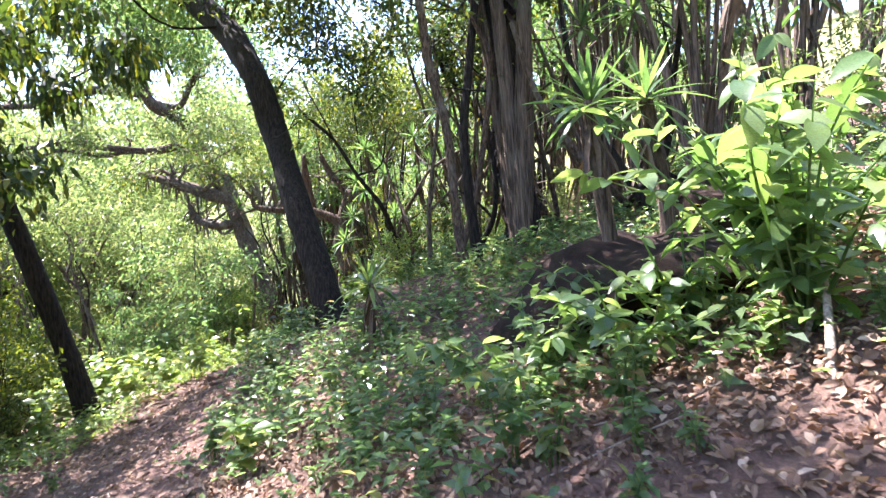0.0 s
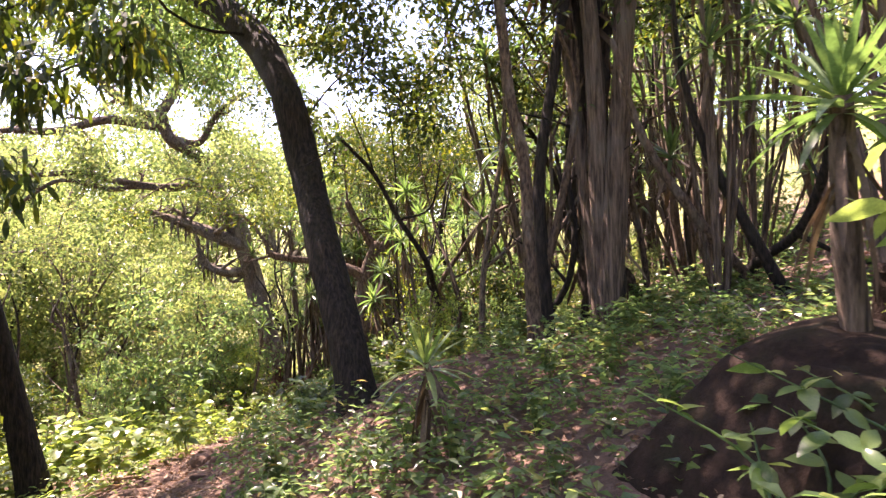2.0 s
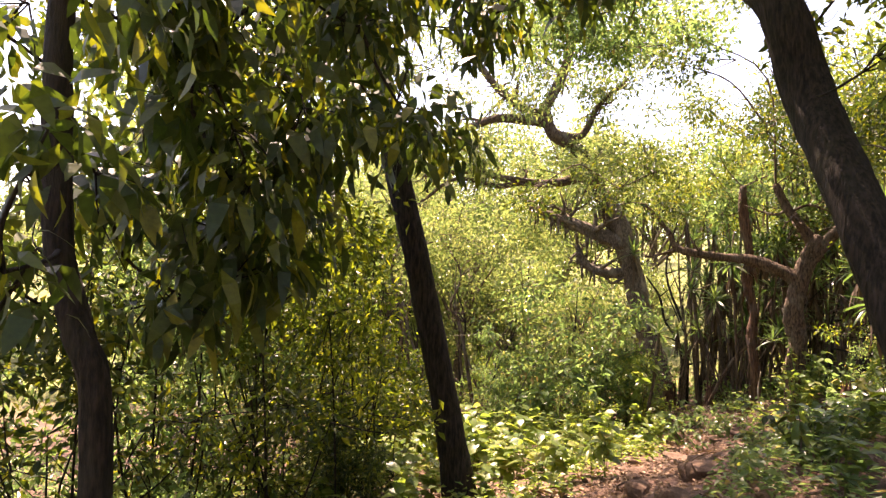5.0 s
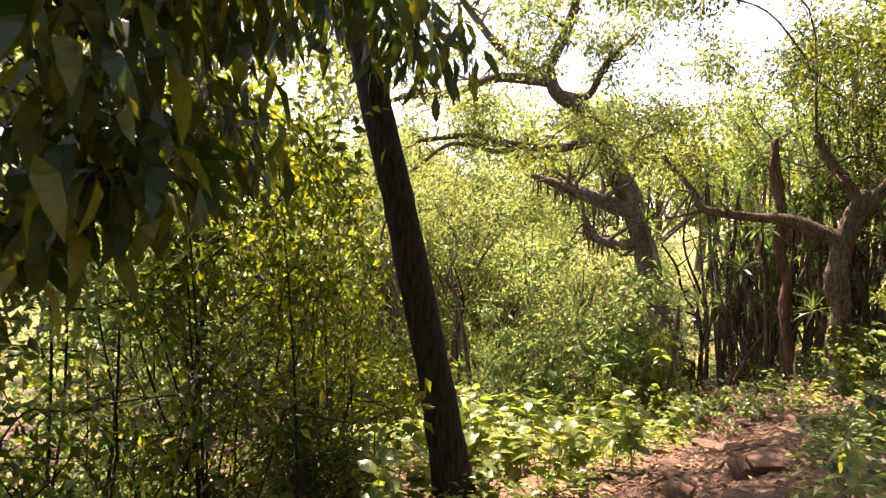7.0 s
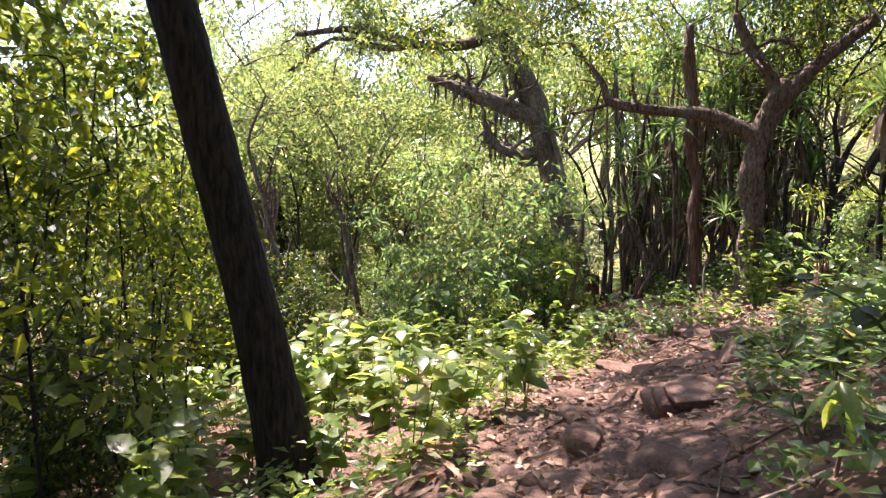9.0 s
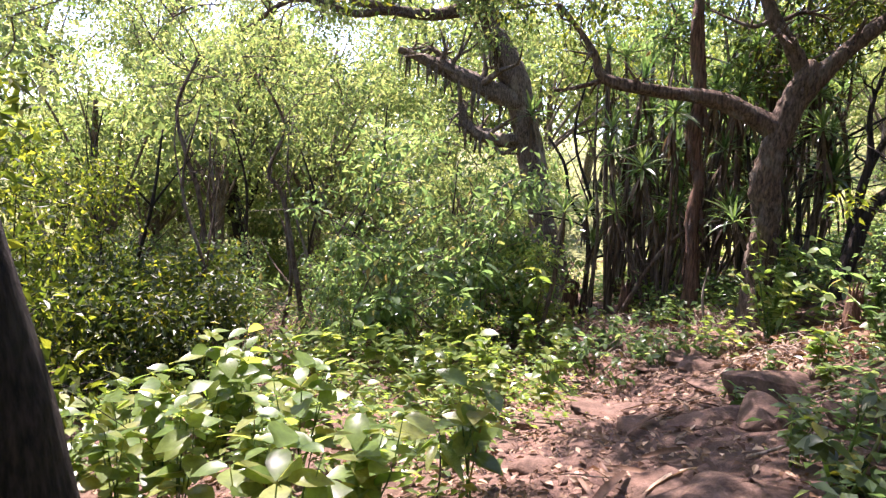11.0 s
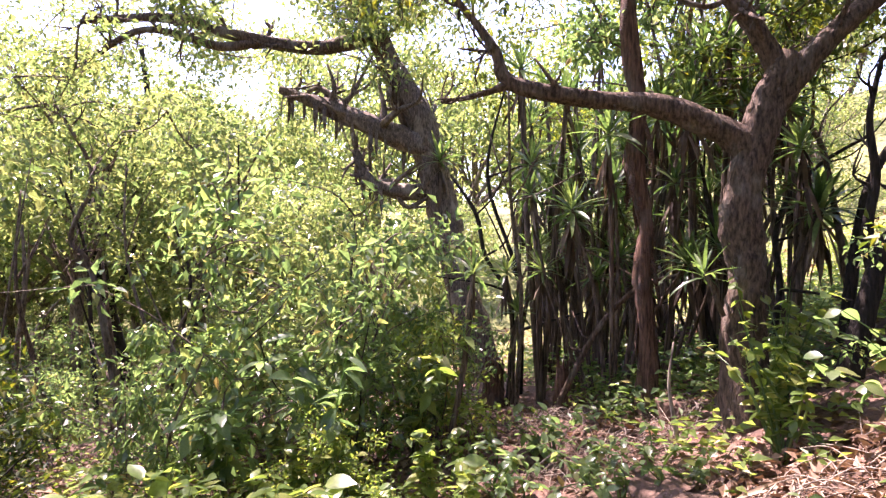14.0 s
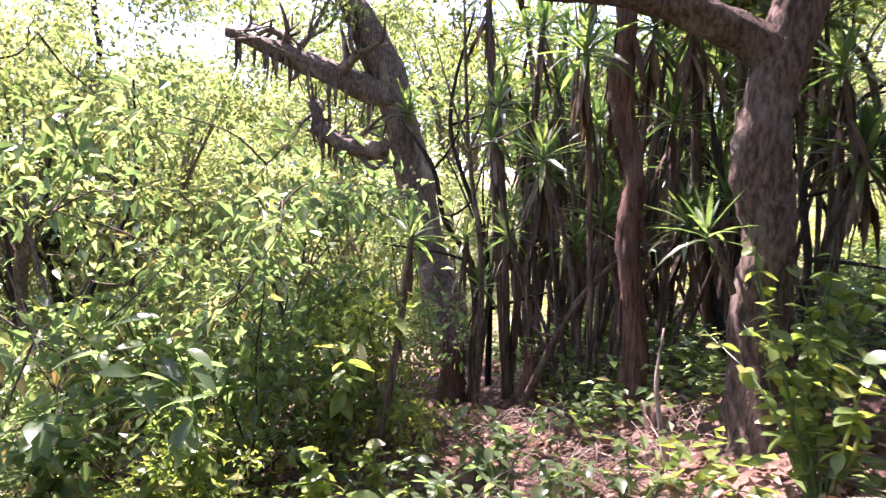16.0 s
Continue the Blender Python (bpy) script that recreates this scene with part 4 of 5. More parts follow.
def bush(label, size, n, leaf, mat, seed, shape=KITE, stem_mat=BARK_DARK, width=0.5, stems=9, droop=0.25, name="bush"):
    g = np.random.default_rng(seed)
    root = thing(name, (0, 0, 0), label, "bush", "bushes")
    w, h = size
    k = stems * 3
    c = np.stack([g.normal(0, 0.36 * w, k), g.normal(0, 0.36 * w, k), h * g.uniform(0.1, 1.0, k)], 1)
    c[:, :2] *= (1.15 - 0.55 * (c[:, 2:] / h) ** 2)
    r = g.uniform(0.16, 0.34, k) * w * 0.8
    v, f = cloud(g, c, r, n, leaf, leaf * width, shape, droop)
    tagged(part("foliage", mesh_of("foliage", v, [f]), mat, root), kind="stuff")
    ts, nodes = [], []
    for k, p in enumerate(sorted(c.tolist(), key=lambda q: q[2])):
        p = np.array(p)
        lower = [n for n in nodes if n[2] < p[2] - 0.1]
        if k % 6 == 0 or not lower:
            b = g.normal(0, 0.14 * w, 3) * np.array([1, 1, 0]) + np.array([0, 0, -0.12])
            r = 0.013
        else:
            b, r = min(lower, key=lambda n: np.linalg.norm(n - p)), 0.008
        nodes.append(p)
        mid = (b + p) * 0.5 + g.normal(0, 0.07, 3)
        ts.append(tube([(*b, r), (*mid, r * 0.75), (*p, r * 0.45)], 5, 4))
        for _ in range(2):
            e = p + g.normal(0, 0.14 * w, 3)
            ts.append(tube([(*p, 0.004), (*((p + e) / 2 + g.normal(0, 0.03, 3)), 0.003), (*e, 0.0015)], 4, 3))
    v, fs = join_tubes(ts)
    tagged(part("branchwork", mesh_of("branchwork", v, fs, True), stem_mat, root), kind="stuff")
    return root


def spread(kinds, places, seed):
    """Set the first of each kind at its place and copies at the others: (x, y, size)."""
    g = np.random.default_rng(seed)
    for k, (x, y, s) in enumerate(places):
        m = pose(x, y, gz(x, y), g.normal(0, 4), g.normal(0, 4), g.uniform(0, 360)) @ Matrix.Scale(s, 4)
        src = kinds[k % len(kinds)]
        if k < len(kinds):
            src.matrix_basis = m
        else:
            copy_thing(src, m).matrix_basis = m


def scatter(g, n, box, size, gap, clear=0.9):
    out = []
    for _ in range(n * 30):
        x, y = g.uniform(box[0], box[2]), g.uniform(box[1], box[3])
        if abs(x - float(trail_x(y))) > clear and all(math.hypot(x - a, y - b) > gap for a, b, _ in out):
            out.append((x, y, g.uniform(*size)))
            if len(out) == n:
                break
    return out


g = np.random.default_rng(61)
# one bush in backlit, plain and shaded leaf colour
shady = [bush("tall small-leaved bush in deep shade", (1.5, 3.4), 3100, 0.095, (LEAF_GLOW, LEAF_MID, LEAF_SHADED)[k], 70 + k, width=0.48, stems=15) for k in range(3)]
spread(shady, [(-6.6, 7.9, 1.05), (-7.4, 6.9, 1.1), (-8.3, 9.6, 0.85), (-7.0, 9.2, 0.95), (-9.3, 8.3, 0.9), (-6.9, 5.8, 1.0), (-9.2, 11.3, 0.8), (-8.6, 5.2, 0.9), (-10.8, 9.8, 0.9), (-10.4, 13.2, 0.8), (-11.6, 11.8, 0.9), (-6.1, 4.4, 0.8), (-7.8, 3.6, 0.9), (-9.9, 6.3, 0.9), (-7.7, 8.2, 1.15), (-1.2, 13.6, 0.72), (-0.4, 12.2, 0.66)], 71)
# deep shade of these bushes comes from their darkened leaf colour
gloom = [bush("low dense bush with shade put in its leaf colour", (1.6, 1.5), 3600, 0.1, LEAF_SHADED, 75 + k, width=0.5, stems=12) for k in range(2)]
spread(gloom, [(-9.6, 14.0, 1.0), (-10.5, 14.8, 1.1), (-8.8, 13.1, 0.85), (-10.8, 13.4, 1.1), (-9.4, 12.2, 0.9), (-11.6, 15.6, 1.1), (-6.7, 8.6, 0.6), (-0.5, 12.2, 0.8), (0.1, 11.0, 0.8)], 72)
light = [bush("leafy sunlit bush with thin upright stems", (1.3, 2.3), 980, 0.11, LEAF_MID, 80 + k, width=0.5, stems=10, stem_mat=BARK_GREY) for k in range(3)]
light.append(bush("pale green sunlit bush", (1.3, 1.8), 1600, 0.105, LEAF_BRIGHT, 84, width=0.5, stems=9, stem_mat=BARK_GREY))
light.append(bush("green glossy bush among paler ones", (1.3, 2.0), 1100, 0.11, LEAF_MID, 86, width=0.5, stems=9))
light.append(bush("airy sunlit bush with pale leaves", (1.4, 2.4), 1400, 0.12, LEAF_FAR, 87, width=0.45, stems=9, stem_mat=BARK_GREY))
light.append(bush("tall thin bush with hanging leaves", (1.0, 2.8), 1300, 0.14, LEAF_MID, 88, shape=LANCE, width=0.32, stems=8, droop=0.9, stem_mat=BARK_GREY))
spread(light, [(-6.3, 16.4, 1.3), (-7.6, 15.7, 1.3), (-5.9, 17.7, 1.1), (-5.6, 16.6, 0.8), (-6.5, 15.9, 0.95), (-7.4, 16.6, 1.1), (-6.5, 17.3, 0.9), (-8.6, 18.0, 0.75), (-7.5, 18.4, 0.9), (-8.9, 16.2, 0.6), (-9.9, 18.3, 0.8), (-5.9, 19.5, 0.55), (-9.2, 20.0, 0.9), (-7.9, 14.9, 0.6), (-10.5, 16.6, 0.6), (-11.8, 15.0, 0.65), (-12.0, 18.0, 0.8), (-5.9, 14.9, 0.5)]
       + [b for b in scatter(g, 40, (-22, 17, -9.5, 29), (0.6, 1.0), 1.4) if abs(0.766 * (b[0] + 3.5) + 0.643 * (b[1] - 8.8)) > 1.5 or b[1] > 24.5] + scatter(g, 14, (-1.6, 9.2, 2.2, 15), (0.3, 0.5), 0.7, 1.3) + scatter(g, 9, (-9, 23, 6, 32), (0.5, 0.8), 1.8) + scatter(g, 12, (-12, -9, 9, -2.5), (0.6, 1.0), 1.8, 1.4) + scatter(g, 9, (-5.6, 17.6, 2.5, 22), (0.3, 0.5), 0.9, 0.3) + scatter(g, 7, (1.8, 6.5, 6, 14), (0.4, 0.7), 0.9, 0.3), 85)

# ---- far woods ----


def far_tree(seed, h):
    g = np.random.default_rng(seed)
    root = thing("far_tree", (0, 0, 0), "sunlit forest tree with a loose airy crown", "tree", "background trees")
    v, q, c = tube([(0, 0, -0.3, 0.16), (g.normal(0, 0.3), g.normal(0, 0.3), h * 0.4, 0.12), (g.normal(0, 0.6), g.normal(0, 0.6), h * 0.8, 0.06)], 8, 5, 0.1, seed)
    part("trunk", mesh_of("trunk", v, [q, c], True), BARK_GREY, root)
    cc, rr = clumps(g, (0, 0, h * 0.66), (1.5, 1.5, h * 0.2), 26, 0.5, 1.05)
    cc[:, 2] = np.clip(cc[:, 2], 0.8, h)
    v, f = cloud(g, cc, rr, 5200, 0.17, 0.09, KITE)
    tagged(part("crown", mesh_of("crown", v, [f]), LEAF_FAR, root), kind="stuff")
    ts = [tube([(0, 0, h * 0.3, 0.05), (*(p * 0.5 + np.array([0, 0, h * 0.2])), 0.035), (*p, 0.01)], 5, 4) for p in cc[:12]]
    v, fs = join_tubes(ts)
    tagged(part("branchwork", mesh_of("branchwork", v, fs, True), BARK_GREY, root), kind="stuff")
    return root


g = np.random.default_rng(91)
woods = [far_tree(92 + k, h) for k, h in enumerate((6.0, 7.0, 5.2, 7.6))]
spread(woods, scatter(g, 12, (-28, 22, -13, 30), (0.7, 1.1), 2.4) + scatter(g, 16, (-30, 26, -9, 36), (0.7, 1.15), 2.8) + scatter(g, 5, (5, 22, 14, 34), (0.7, 1.1), 2.8) + scatter(g, 4, (-8, 34, 5, 40), (0.7, 1.0), 2.8) + scatter(g, 40, (-52, 38, 34, 74), (1.3, 2.3), 4.5) + scatter(g, 9, (10, -6, 20, 26), (1.0, 1.5), 2.8) + scatter(g, 16, (-34, -4, -15, 24), (0.8, 1.5), 2.6) + scatter(g, 10, (-12, -16, 12, -5), (0.8, 1.2), 2.4), 93)

# ---- stones ----


def rock_mesh(name, size, seed, rough=0.22, cuts=3):
    bm = bmesh.new()
    bmesh.ops.create_icosphere(bm, subdivisions=cuts, radius=1.0)
    off = Vector((seed * 3.7, seed * 1.3, seed * 5.1))
    gg = np.random.default_rng(seed)
    cutsets = [(Vector(unit(gg.normal(size=3))), gg.uniform(0.42, 0.78)) for _ in range(14)]
    for v in bm.verts:
        d = v.co.normalized()
        k = 1 + rough * noise.noise(d * 1.1 + off) * 1.6 + rough * 0.5 * noise.noise(d * 2.7 + off) + 0.25 * rough * noise.noise(d * 6 + off) + 0.14 * rough * noise.noise(d * 15 + off)
        f = d * k
        for n, lim in cutsets:
            over = f.dot(n) - lim
            if over > 0:
                f -= n * over * 0.97
        f.x, f.y = math.copysign(abs(f.x) ** 0.85, f.x), math.copysign(abs(f.y) ** 0.85, f.y)
        f.z = min(f.z, 0.62 + 0.25 * noise.noise(d * 2 + off))
        v.co = Vector((f.x * size[0], f.y * size[1], f.z * size[2]))
    me = bpy.data.meshes.new(name)
    bm.to_mesh(me)
    bm.free()
    me.polygons.foreach_set("use_smooth", np.ones(len(me.polygons), bool))
    return me


def rock(name, x, y, size, seed, mat, label, lift=0.25, turn=0, rough=0.22, cuts=3, group=""):
    ob = part(name, rock_mesh(name, size, seed, rough, cuts), mat)
    ob.matrix_basis = pose(x, y, gz(x, y) + size[2] * lift, 0, 0, turn)
    return tagged(ob, label, "stone", group)


rock("boulder", 1.42, 5.0, (1.75, 1.15, 0.84), 31, BOULDER, "large boulder half buried in the bank, shade put in its colour", -0.14, 12, 0.32, 5)
rock("boulder", 2.55, 5.9, (0.7, 0.6, 0.5), 5, BOULDER, "boulder half buried in the bank, shade put in its colour", 0.1, 50, 0.3, 4)
path_stones = [(-2.7, 12.9, 0.46, 0.32, 0.26), (-3.1, 12.3, 0.4, 0.26, 0.14), (-2.5, 10.9, 0.4, 0.3, 0.2), (-3.0, 13.6, 0.42, 0.3, 0.14), (-4.4, 12.7, 0.44, 0.3, 0.12),
               (-3.78, 9.74, 0.17, 0.15, 0.17), (-4.95, 9.9, 0.42, 0.3, 0.16), (-4.55, 9.2, 0.22, 0.16, 0.09), (-4.15, 8.9, 0.3, 0.18, 0.08), (-3.3, 9.1, 0.2, 0.26, 0.13), (-2.85, 12.06, 0.34, 0.24, 0.17),
               (-2.45, 11.6, 0.26, 0.2, 0.15), (-3.15, 14.6, 0.3, 0.22, 0.13), (-2.7, 14.0, 0.22, 0.3, 0.12), (-3.6, 12.4, 0.36, 0.22, 0.09), (-4.0, 13.2, 0.34, 0.26, 0.08), (-4.6, 11.9, 0.3, 0.22, 0.11),
               (-4.2, 11.4, 0.2, 0.18, 0.08), (-3.05, 10.4, 0.34, 0.42, 0.16), (-2.7, 10.0, 0.3, 0.26, 0.14), (-3.4, 10.9, 0.24, 0.3, 0.13), (-4.6, 14.4, 0.26, 0.2, 0.1), (-3.7, 14.9, 0.3, 0.22, 0.09), (-5.0, 10.8, 0.24, 0.2, 0.1),
               (-4.1, 8.0, 0.2, 0.15, 0.07), (-3.9, 10.2, 0.24, 0.15, 0.06), (-4.4, 10.5, 0.3, 0.18, 0.07), (-2.35, 13.2, 0.22, 0.18, 0.12), (-3.9, 15.8, 0.34, 0.24, 0.12), (-3.1, 8.2, 0.15, 0.2, 0.07),
               (-3.3, 10.4, 0.32, 0.36, 0.28), (-3.3, 14.9, 0.34, 0.26, 0.2), (-4.2, 9.25, 0.2, 0.16, 0.12), (-6.0, 12.0, 0.37, 0.28, 0.16), (-4.48, 16.2, 0.27, 0.22, 0.16), (-3.34, 15.3, 0.2, 0.16, 0.13), (-3.6, 17.2, 0.26, 0.2, 0.2),
               (-3.1, 16.4, 0.24, 0.2, 0.18), (-5.1, 15.8, 0.18, 0.15, 0.12), (-1.15, 17.0, 0.25, 0.2, 0.25), (-3.78, 13.5, 0.28, 0.2, 0.1), (-3.75, 9.6, 0.2, 0.16, 0.16)]
for k, (x, y, a, b, c) in enumerate(path_stones):
    rock("path_stone", x, y, (a, b, c), 10 + k, STONE, "dusty weathered stone bedded in the trail", 0.08, k * 47, 0.3, 4 if a > 0.3 else 3, "trail stones")
g = np.random.default_rng(101)
pebbles = [rock_mesh("pebble", (0.06, 0.045, 0.035), 60 + k, 0.25, 2) for k in range(4)]
for me in pebbles:
    me.materials.append(STONE)
for k in range(110):
    y = g.uniform(2.5, 16.5)
    x = float(trail_x(y)) + g.normal(0, 0.75)
    ob = new("pebble", pebbles[k % 4])
    ob.matrix_basis = pose(x, y, gz(x, y) + 0.008, 0, 0, g.uniform(0, 360)) @ Matrix.Scale(g.uniform(0.5, 1.5), 4)
    tagged(ob, "small dusty pebble on the trail", "pebble", "pebbles")

# ---- sticks ----


def stick(name, pts, mat, label, sides=7, seed=1, category="stick"):
    p = np.array(pts, float)
    v, q, c = tube(p - np.array([*p[0][:3], 0]), sides, 5, 0.1, seed)
    ob = part(name, mesh_of(name, v, [q, c], True), mat)
    ob.location = p[0][:3]
    return tagged(ob, label, category)


def lying(x, y, length, turn, r, mat, label, seed, rise=0.0, group=""):
    gg = np.random.default_rng(seed)
    a = radians(turn)
    pts = []
    for s in (0, 0.3, 0.65, 1.0):
        px, py = x + math.cos(a) * length * s + gg.normal(0, 0.03) * length, y + math.sin(a) * length * s + gg.normal(0, 0.03) * length
        pts.append((px, py, gz(px, py) + r * 0.7 + rise * s, r * (1 - 0.5 * s)))
    ob = stick("stick", pts, mat, label, 6, seed)
    return tagged(ob, group=group)


stick("fallen_branch", [(1.28, 2.15, 0.18, 0.024), (1.4, 2.35, 0.42, 0.026), (1.62, 2.7, 0.66, 0.022), (1.9, 3.2, 0.95, 0.015)], DEADWOOD, "pale broken branch leaning on the bank", 8, 3, "branch")
stick("fallen_branch", [(0.75, 2.2, 0.22, 0.02), (1.2, 2.55, 0.38, 0.022), (1.65, 2.95, 0.62, 0.016), (2.1, 3.5, 1.0, 0.01)], DEADWOOD, "pale branch lying up the bank", 8, 4, "branch")
stick("fallen_branch", [(0.2, 2.45, 0.16, 0.022), (0.48, 2.5, 0.2, 0.022), (0.75, 2.48, 0.24, 0.014)], DEADWOOD, "short pale log on the leaf litter", 8, 5, "branch")
stick("bent_stick", [(-3.12, 15.75, -1.45, 0.02), (-3.17, 15.8, -1.15, 0.02), (-3.22, 15.85, -0.8, 0.014), (-3.18, 15.9, -0.45, 0.007)], DEADWOOD, "pale bent stick standing in the ground", 8, 6)
stick("leaning_branch", [(2.4, 8.3, 1.2, 0.05), (1.9, 8.2, 1.75, 0.05), (1.35, 8.15, 2.6, 0.04), (1.05, 8.1, 3.6, 0.03)], BARK_BROWN, "dark bent branch leaning against a shaggy trunk", 8, 7, "branch")
stick("leaning_branch", [(2.65, 8.0, gz(2.65, 8.0) - 0.05, 0.06), (2.25, 7.95, 1.7, 0.055), (1.9, 7.95, 2.4, 0.045), (1.7, 8.0, 3.2, 0.03), (1.65, 8.1, 4.2, 0.02)], BARK_DARK, "dark crooked branch in the thicket", 8, 8, "branch")
g = np.random.default_rng(103)
for k in range(150):
    if k < 76:
        x, y = g.uniform(-1.5, 2.4), g.uniform(1.6, 9.0 if k < 46 else 4.0)
    else:
        y = g.uniform(7, 17)
        x = float(trail_x(y)) + g.normal(0.4, 1.0)
    lying(x, y, g.uniform(0.2, 0.75), g.uniform(0, 360), g.uniform(0.004, 0.012), (DEADWOOD, BARK_BROWN, BARK_GREY)[k % 3], "dry fallen twig on the forest floor", 1100 + k, g.uniform(0, 0.08), "fallen twigs")


def twig_heap(x, y, n, w, seed):
    gg = np.random.default_rng(seed)
    z = gz(x, y)
    root = thing("twig_heap", (x, y, z), "heap of dry pale twigs and straw beside the trail", "twig heap")
    for k in range(n):
        a, s = gg.uniform(0, 6.28), gg.uniform(0.25, 0.75)
        c = gg.normal(0, w * 0.4, 2)
        h = 0.32 * math.exp(-(c[0] ** 2 + c[1] ** 2) / (w * w * 0.5)) * gg.uniform(0.2, 1)
        d = np.array([math.cos(a), math.sin(a)]) * s / 2
        def up(q):
            return gz(x + q[0], y + q[1]) - z
        p0, p1 = c - d, c + d
        v, q, cc = tube([(*p0, up(p0) + 0.01, 0.0045), (*c, up(c) + h * 0.7 + 0.03, 0.004), (*p1, up(p1) + 0.01 + gg.uniform(0, 0.15), 0.002)], 5, 4)
        part("twig", mesh_of("twig", v, [q, cc], True), DEADWOOD if k % 3 else BARK_BROWN, root)


def dry_frond(x, y, n, w, seed):
    """Fallen strap leaves, dry and curled, lying in a loose fan."""
    gg = np.random.default_rng(seed)
    z = gz(x, y)
    root = thing("dry_frond", (x, y, z), "fan of dry fallen strap leaves on the trail", "dry leaves", "dry fronds")
    for k in range(n):
        px, py = gg.normal(0, w * 0.35, 2)
        m = Matrix.Translation((px, py, gz(x + px, y + py) - z + 0.03 + 0.004 * k)) @ Matrix.Rotation(gg.normal(-1.2, 0.8), 4, "Z") @ Matrix.Rotation(gg.normal(0.05, 0.12), 4, "Y") @ Matrix.Rotation(gg.normal(0, 0.4), 4, "X") @ Matrix.Scale(gg.uniform(0.3, 0.6), 4)
        part("dead_leaf", DRY_BLADE, None, root, at=m)


DRY_BLADE = mesh_of("dry_blade", *(lambda b: (b[0], b[1:]))(blade(1.0, 0.1, 0.35, 0.3)), True)
DRY_BLADE.materials.append(LEAF_DRY)
for k, (x, y) in enumerate([(-4.6, 9.25), (-4.3, 8.7), (-4.75, 9.8), (-3.6, 11.2), (-3.4, 12.7), (-2.6, 14.3)]):
    dry_frond(x, y, 16, 0.5, 400 + k)
twig_heap(-2.25, 14.3, 44, 0.8, 5)
twig_heap(-2.75, 14.0, 34, 0.5, 6)
twig_heap(2.0, 7.4, 60, 0.9, 7)
twig_heap(-4.3, 17.0, 40, 0.7, 8)
twig_heap(-3.5, 15.8, 40, 0.6, 9)
twig_heap(-3.0, 16.2, 30, 0.5, 10)
twig_heap(-4.0, 15.9, 34, 0.6, 11)


# ---- low plants ----
def herb(label, n, h, leaf, mat, seed, width=0.55, shape=OVAL, name="weed", lean=0.35):
    """A broad-leaved weed: a few stems with leaves in pairs up each."""
    gg = np.random.default_rng(seed)
    root = thing(name, (0, 0, 0), label, "weed", "low weeds")
    ts, P, A = [], [], []
    for _ in range(n):
        az, ln = gg.uniform(0, 6.28), gg.uniform(0.05, lean)
        top = np.array([math.cos(az) * ln, math.sin(az) * ln, 1.0]) * h * gg.uniform(0.6, 1.1)
        ts.append(tube([(gg.normal(0, 0.02), gg.normal(0, 0.02), -0.04, 0.005), (*(top * 0.5 + gg.normal(0, 0.02, 3)), 0.004), (*top, 0.002)], 5, 3))
        for s in np.linspace(0.35, 1.0, 5):
            for side in (0, 1):
                a2 = az + s * 9 + side * math.pi + gg.normal(0, 0.3)
                P.append(top * s + gg.normal(0, 0.008, 3))
                A.append((math.cos(a2), math.sin(a2), gg.normal(0.12, 0.25)))
    P, A = np.array(P), np.array(A)
    N = unit(np.array([0, 0, 1.0]) + gg.normal(0, 0.28, P.shape))
    L = leaf * gg.uniform(0.6, 1.25, len(P))
    v, f = leaves(P, A, N, L, L * width, shape)
    tagged(part("foliage", mesh_of("foliage", v, [f], True), mat, root), kind="stuff")
    v, fs = join_tubes(ts)
    tagged(part("stalkwork", mesh_of("stalkwork", v, fs, True), LEAF_MID, root), kind="stuff")
    return root


g = np.random.default_rng(121)
weeds = [herb("leafy green weed on the shaded bank", 5, 0.34, 0.085, LEAF_MID, 130 + k) for k in range(3)]
weeds.append(herb("low weed with broad pale leaves", 4, 0.26, 0.11, LEAF_BRIGHT, 134, 0.6))
spread(weeds, scatter(g, 64, (-2.2, 2.6, 2.6, 9.5), (0.7, 1.4), 0.32, 0.75) + scatter(g, 36, (-2.9, 9, 0.5, 13.4), (0.7, 1.3), 0.28, 0.75) + scatter(g, 16, (-3.5, 1.7, -1.8, 3.7), (0.9, 1.4), 0.3, 0.6), 135)
sunny = [herb("bright sunlit weed with thin broad leaves", 4, 0.6, 0.15, LEAF_BRIGHT, 140 + k, 0.62, BROAD) for k in range(3)]
spread(sunny, scatter(g, 38, (-7.8, 9.2, -4.4, 14.5), (0.7, 1.25), 0.4, 0.55) + scatter(g, 24, (-8, 7.5, -5.5, 12), (0.7, 1.3), 0.45, 0.8) + scatter(g, 18, (-7.5, 14, -4.6, 17.5), (0.6, 1.1), 0.4, 0.7), 145)
low = [herb("small dark-leaved seedling in the litter", 3, 0.2, 0.075, LEAF_MID, 150 + k, 0.5) for k in range(3)]
spread(low, scatter(g, 56, (-6.5, 1.2, 2.2, 17), (0.6, 1.3), 0.3, 0.55) + scatter(g, 30, (-2.3, 2.0, 1.0, 3.8), (0.8, 1.3), 0.22, 0.15), 155)


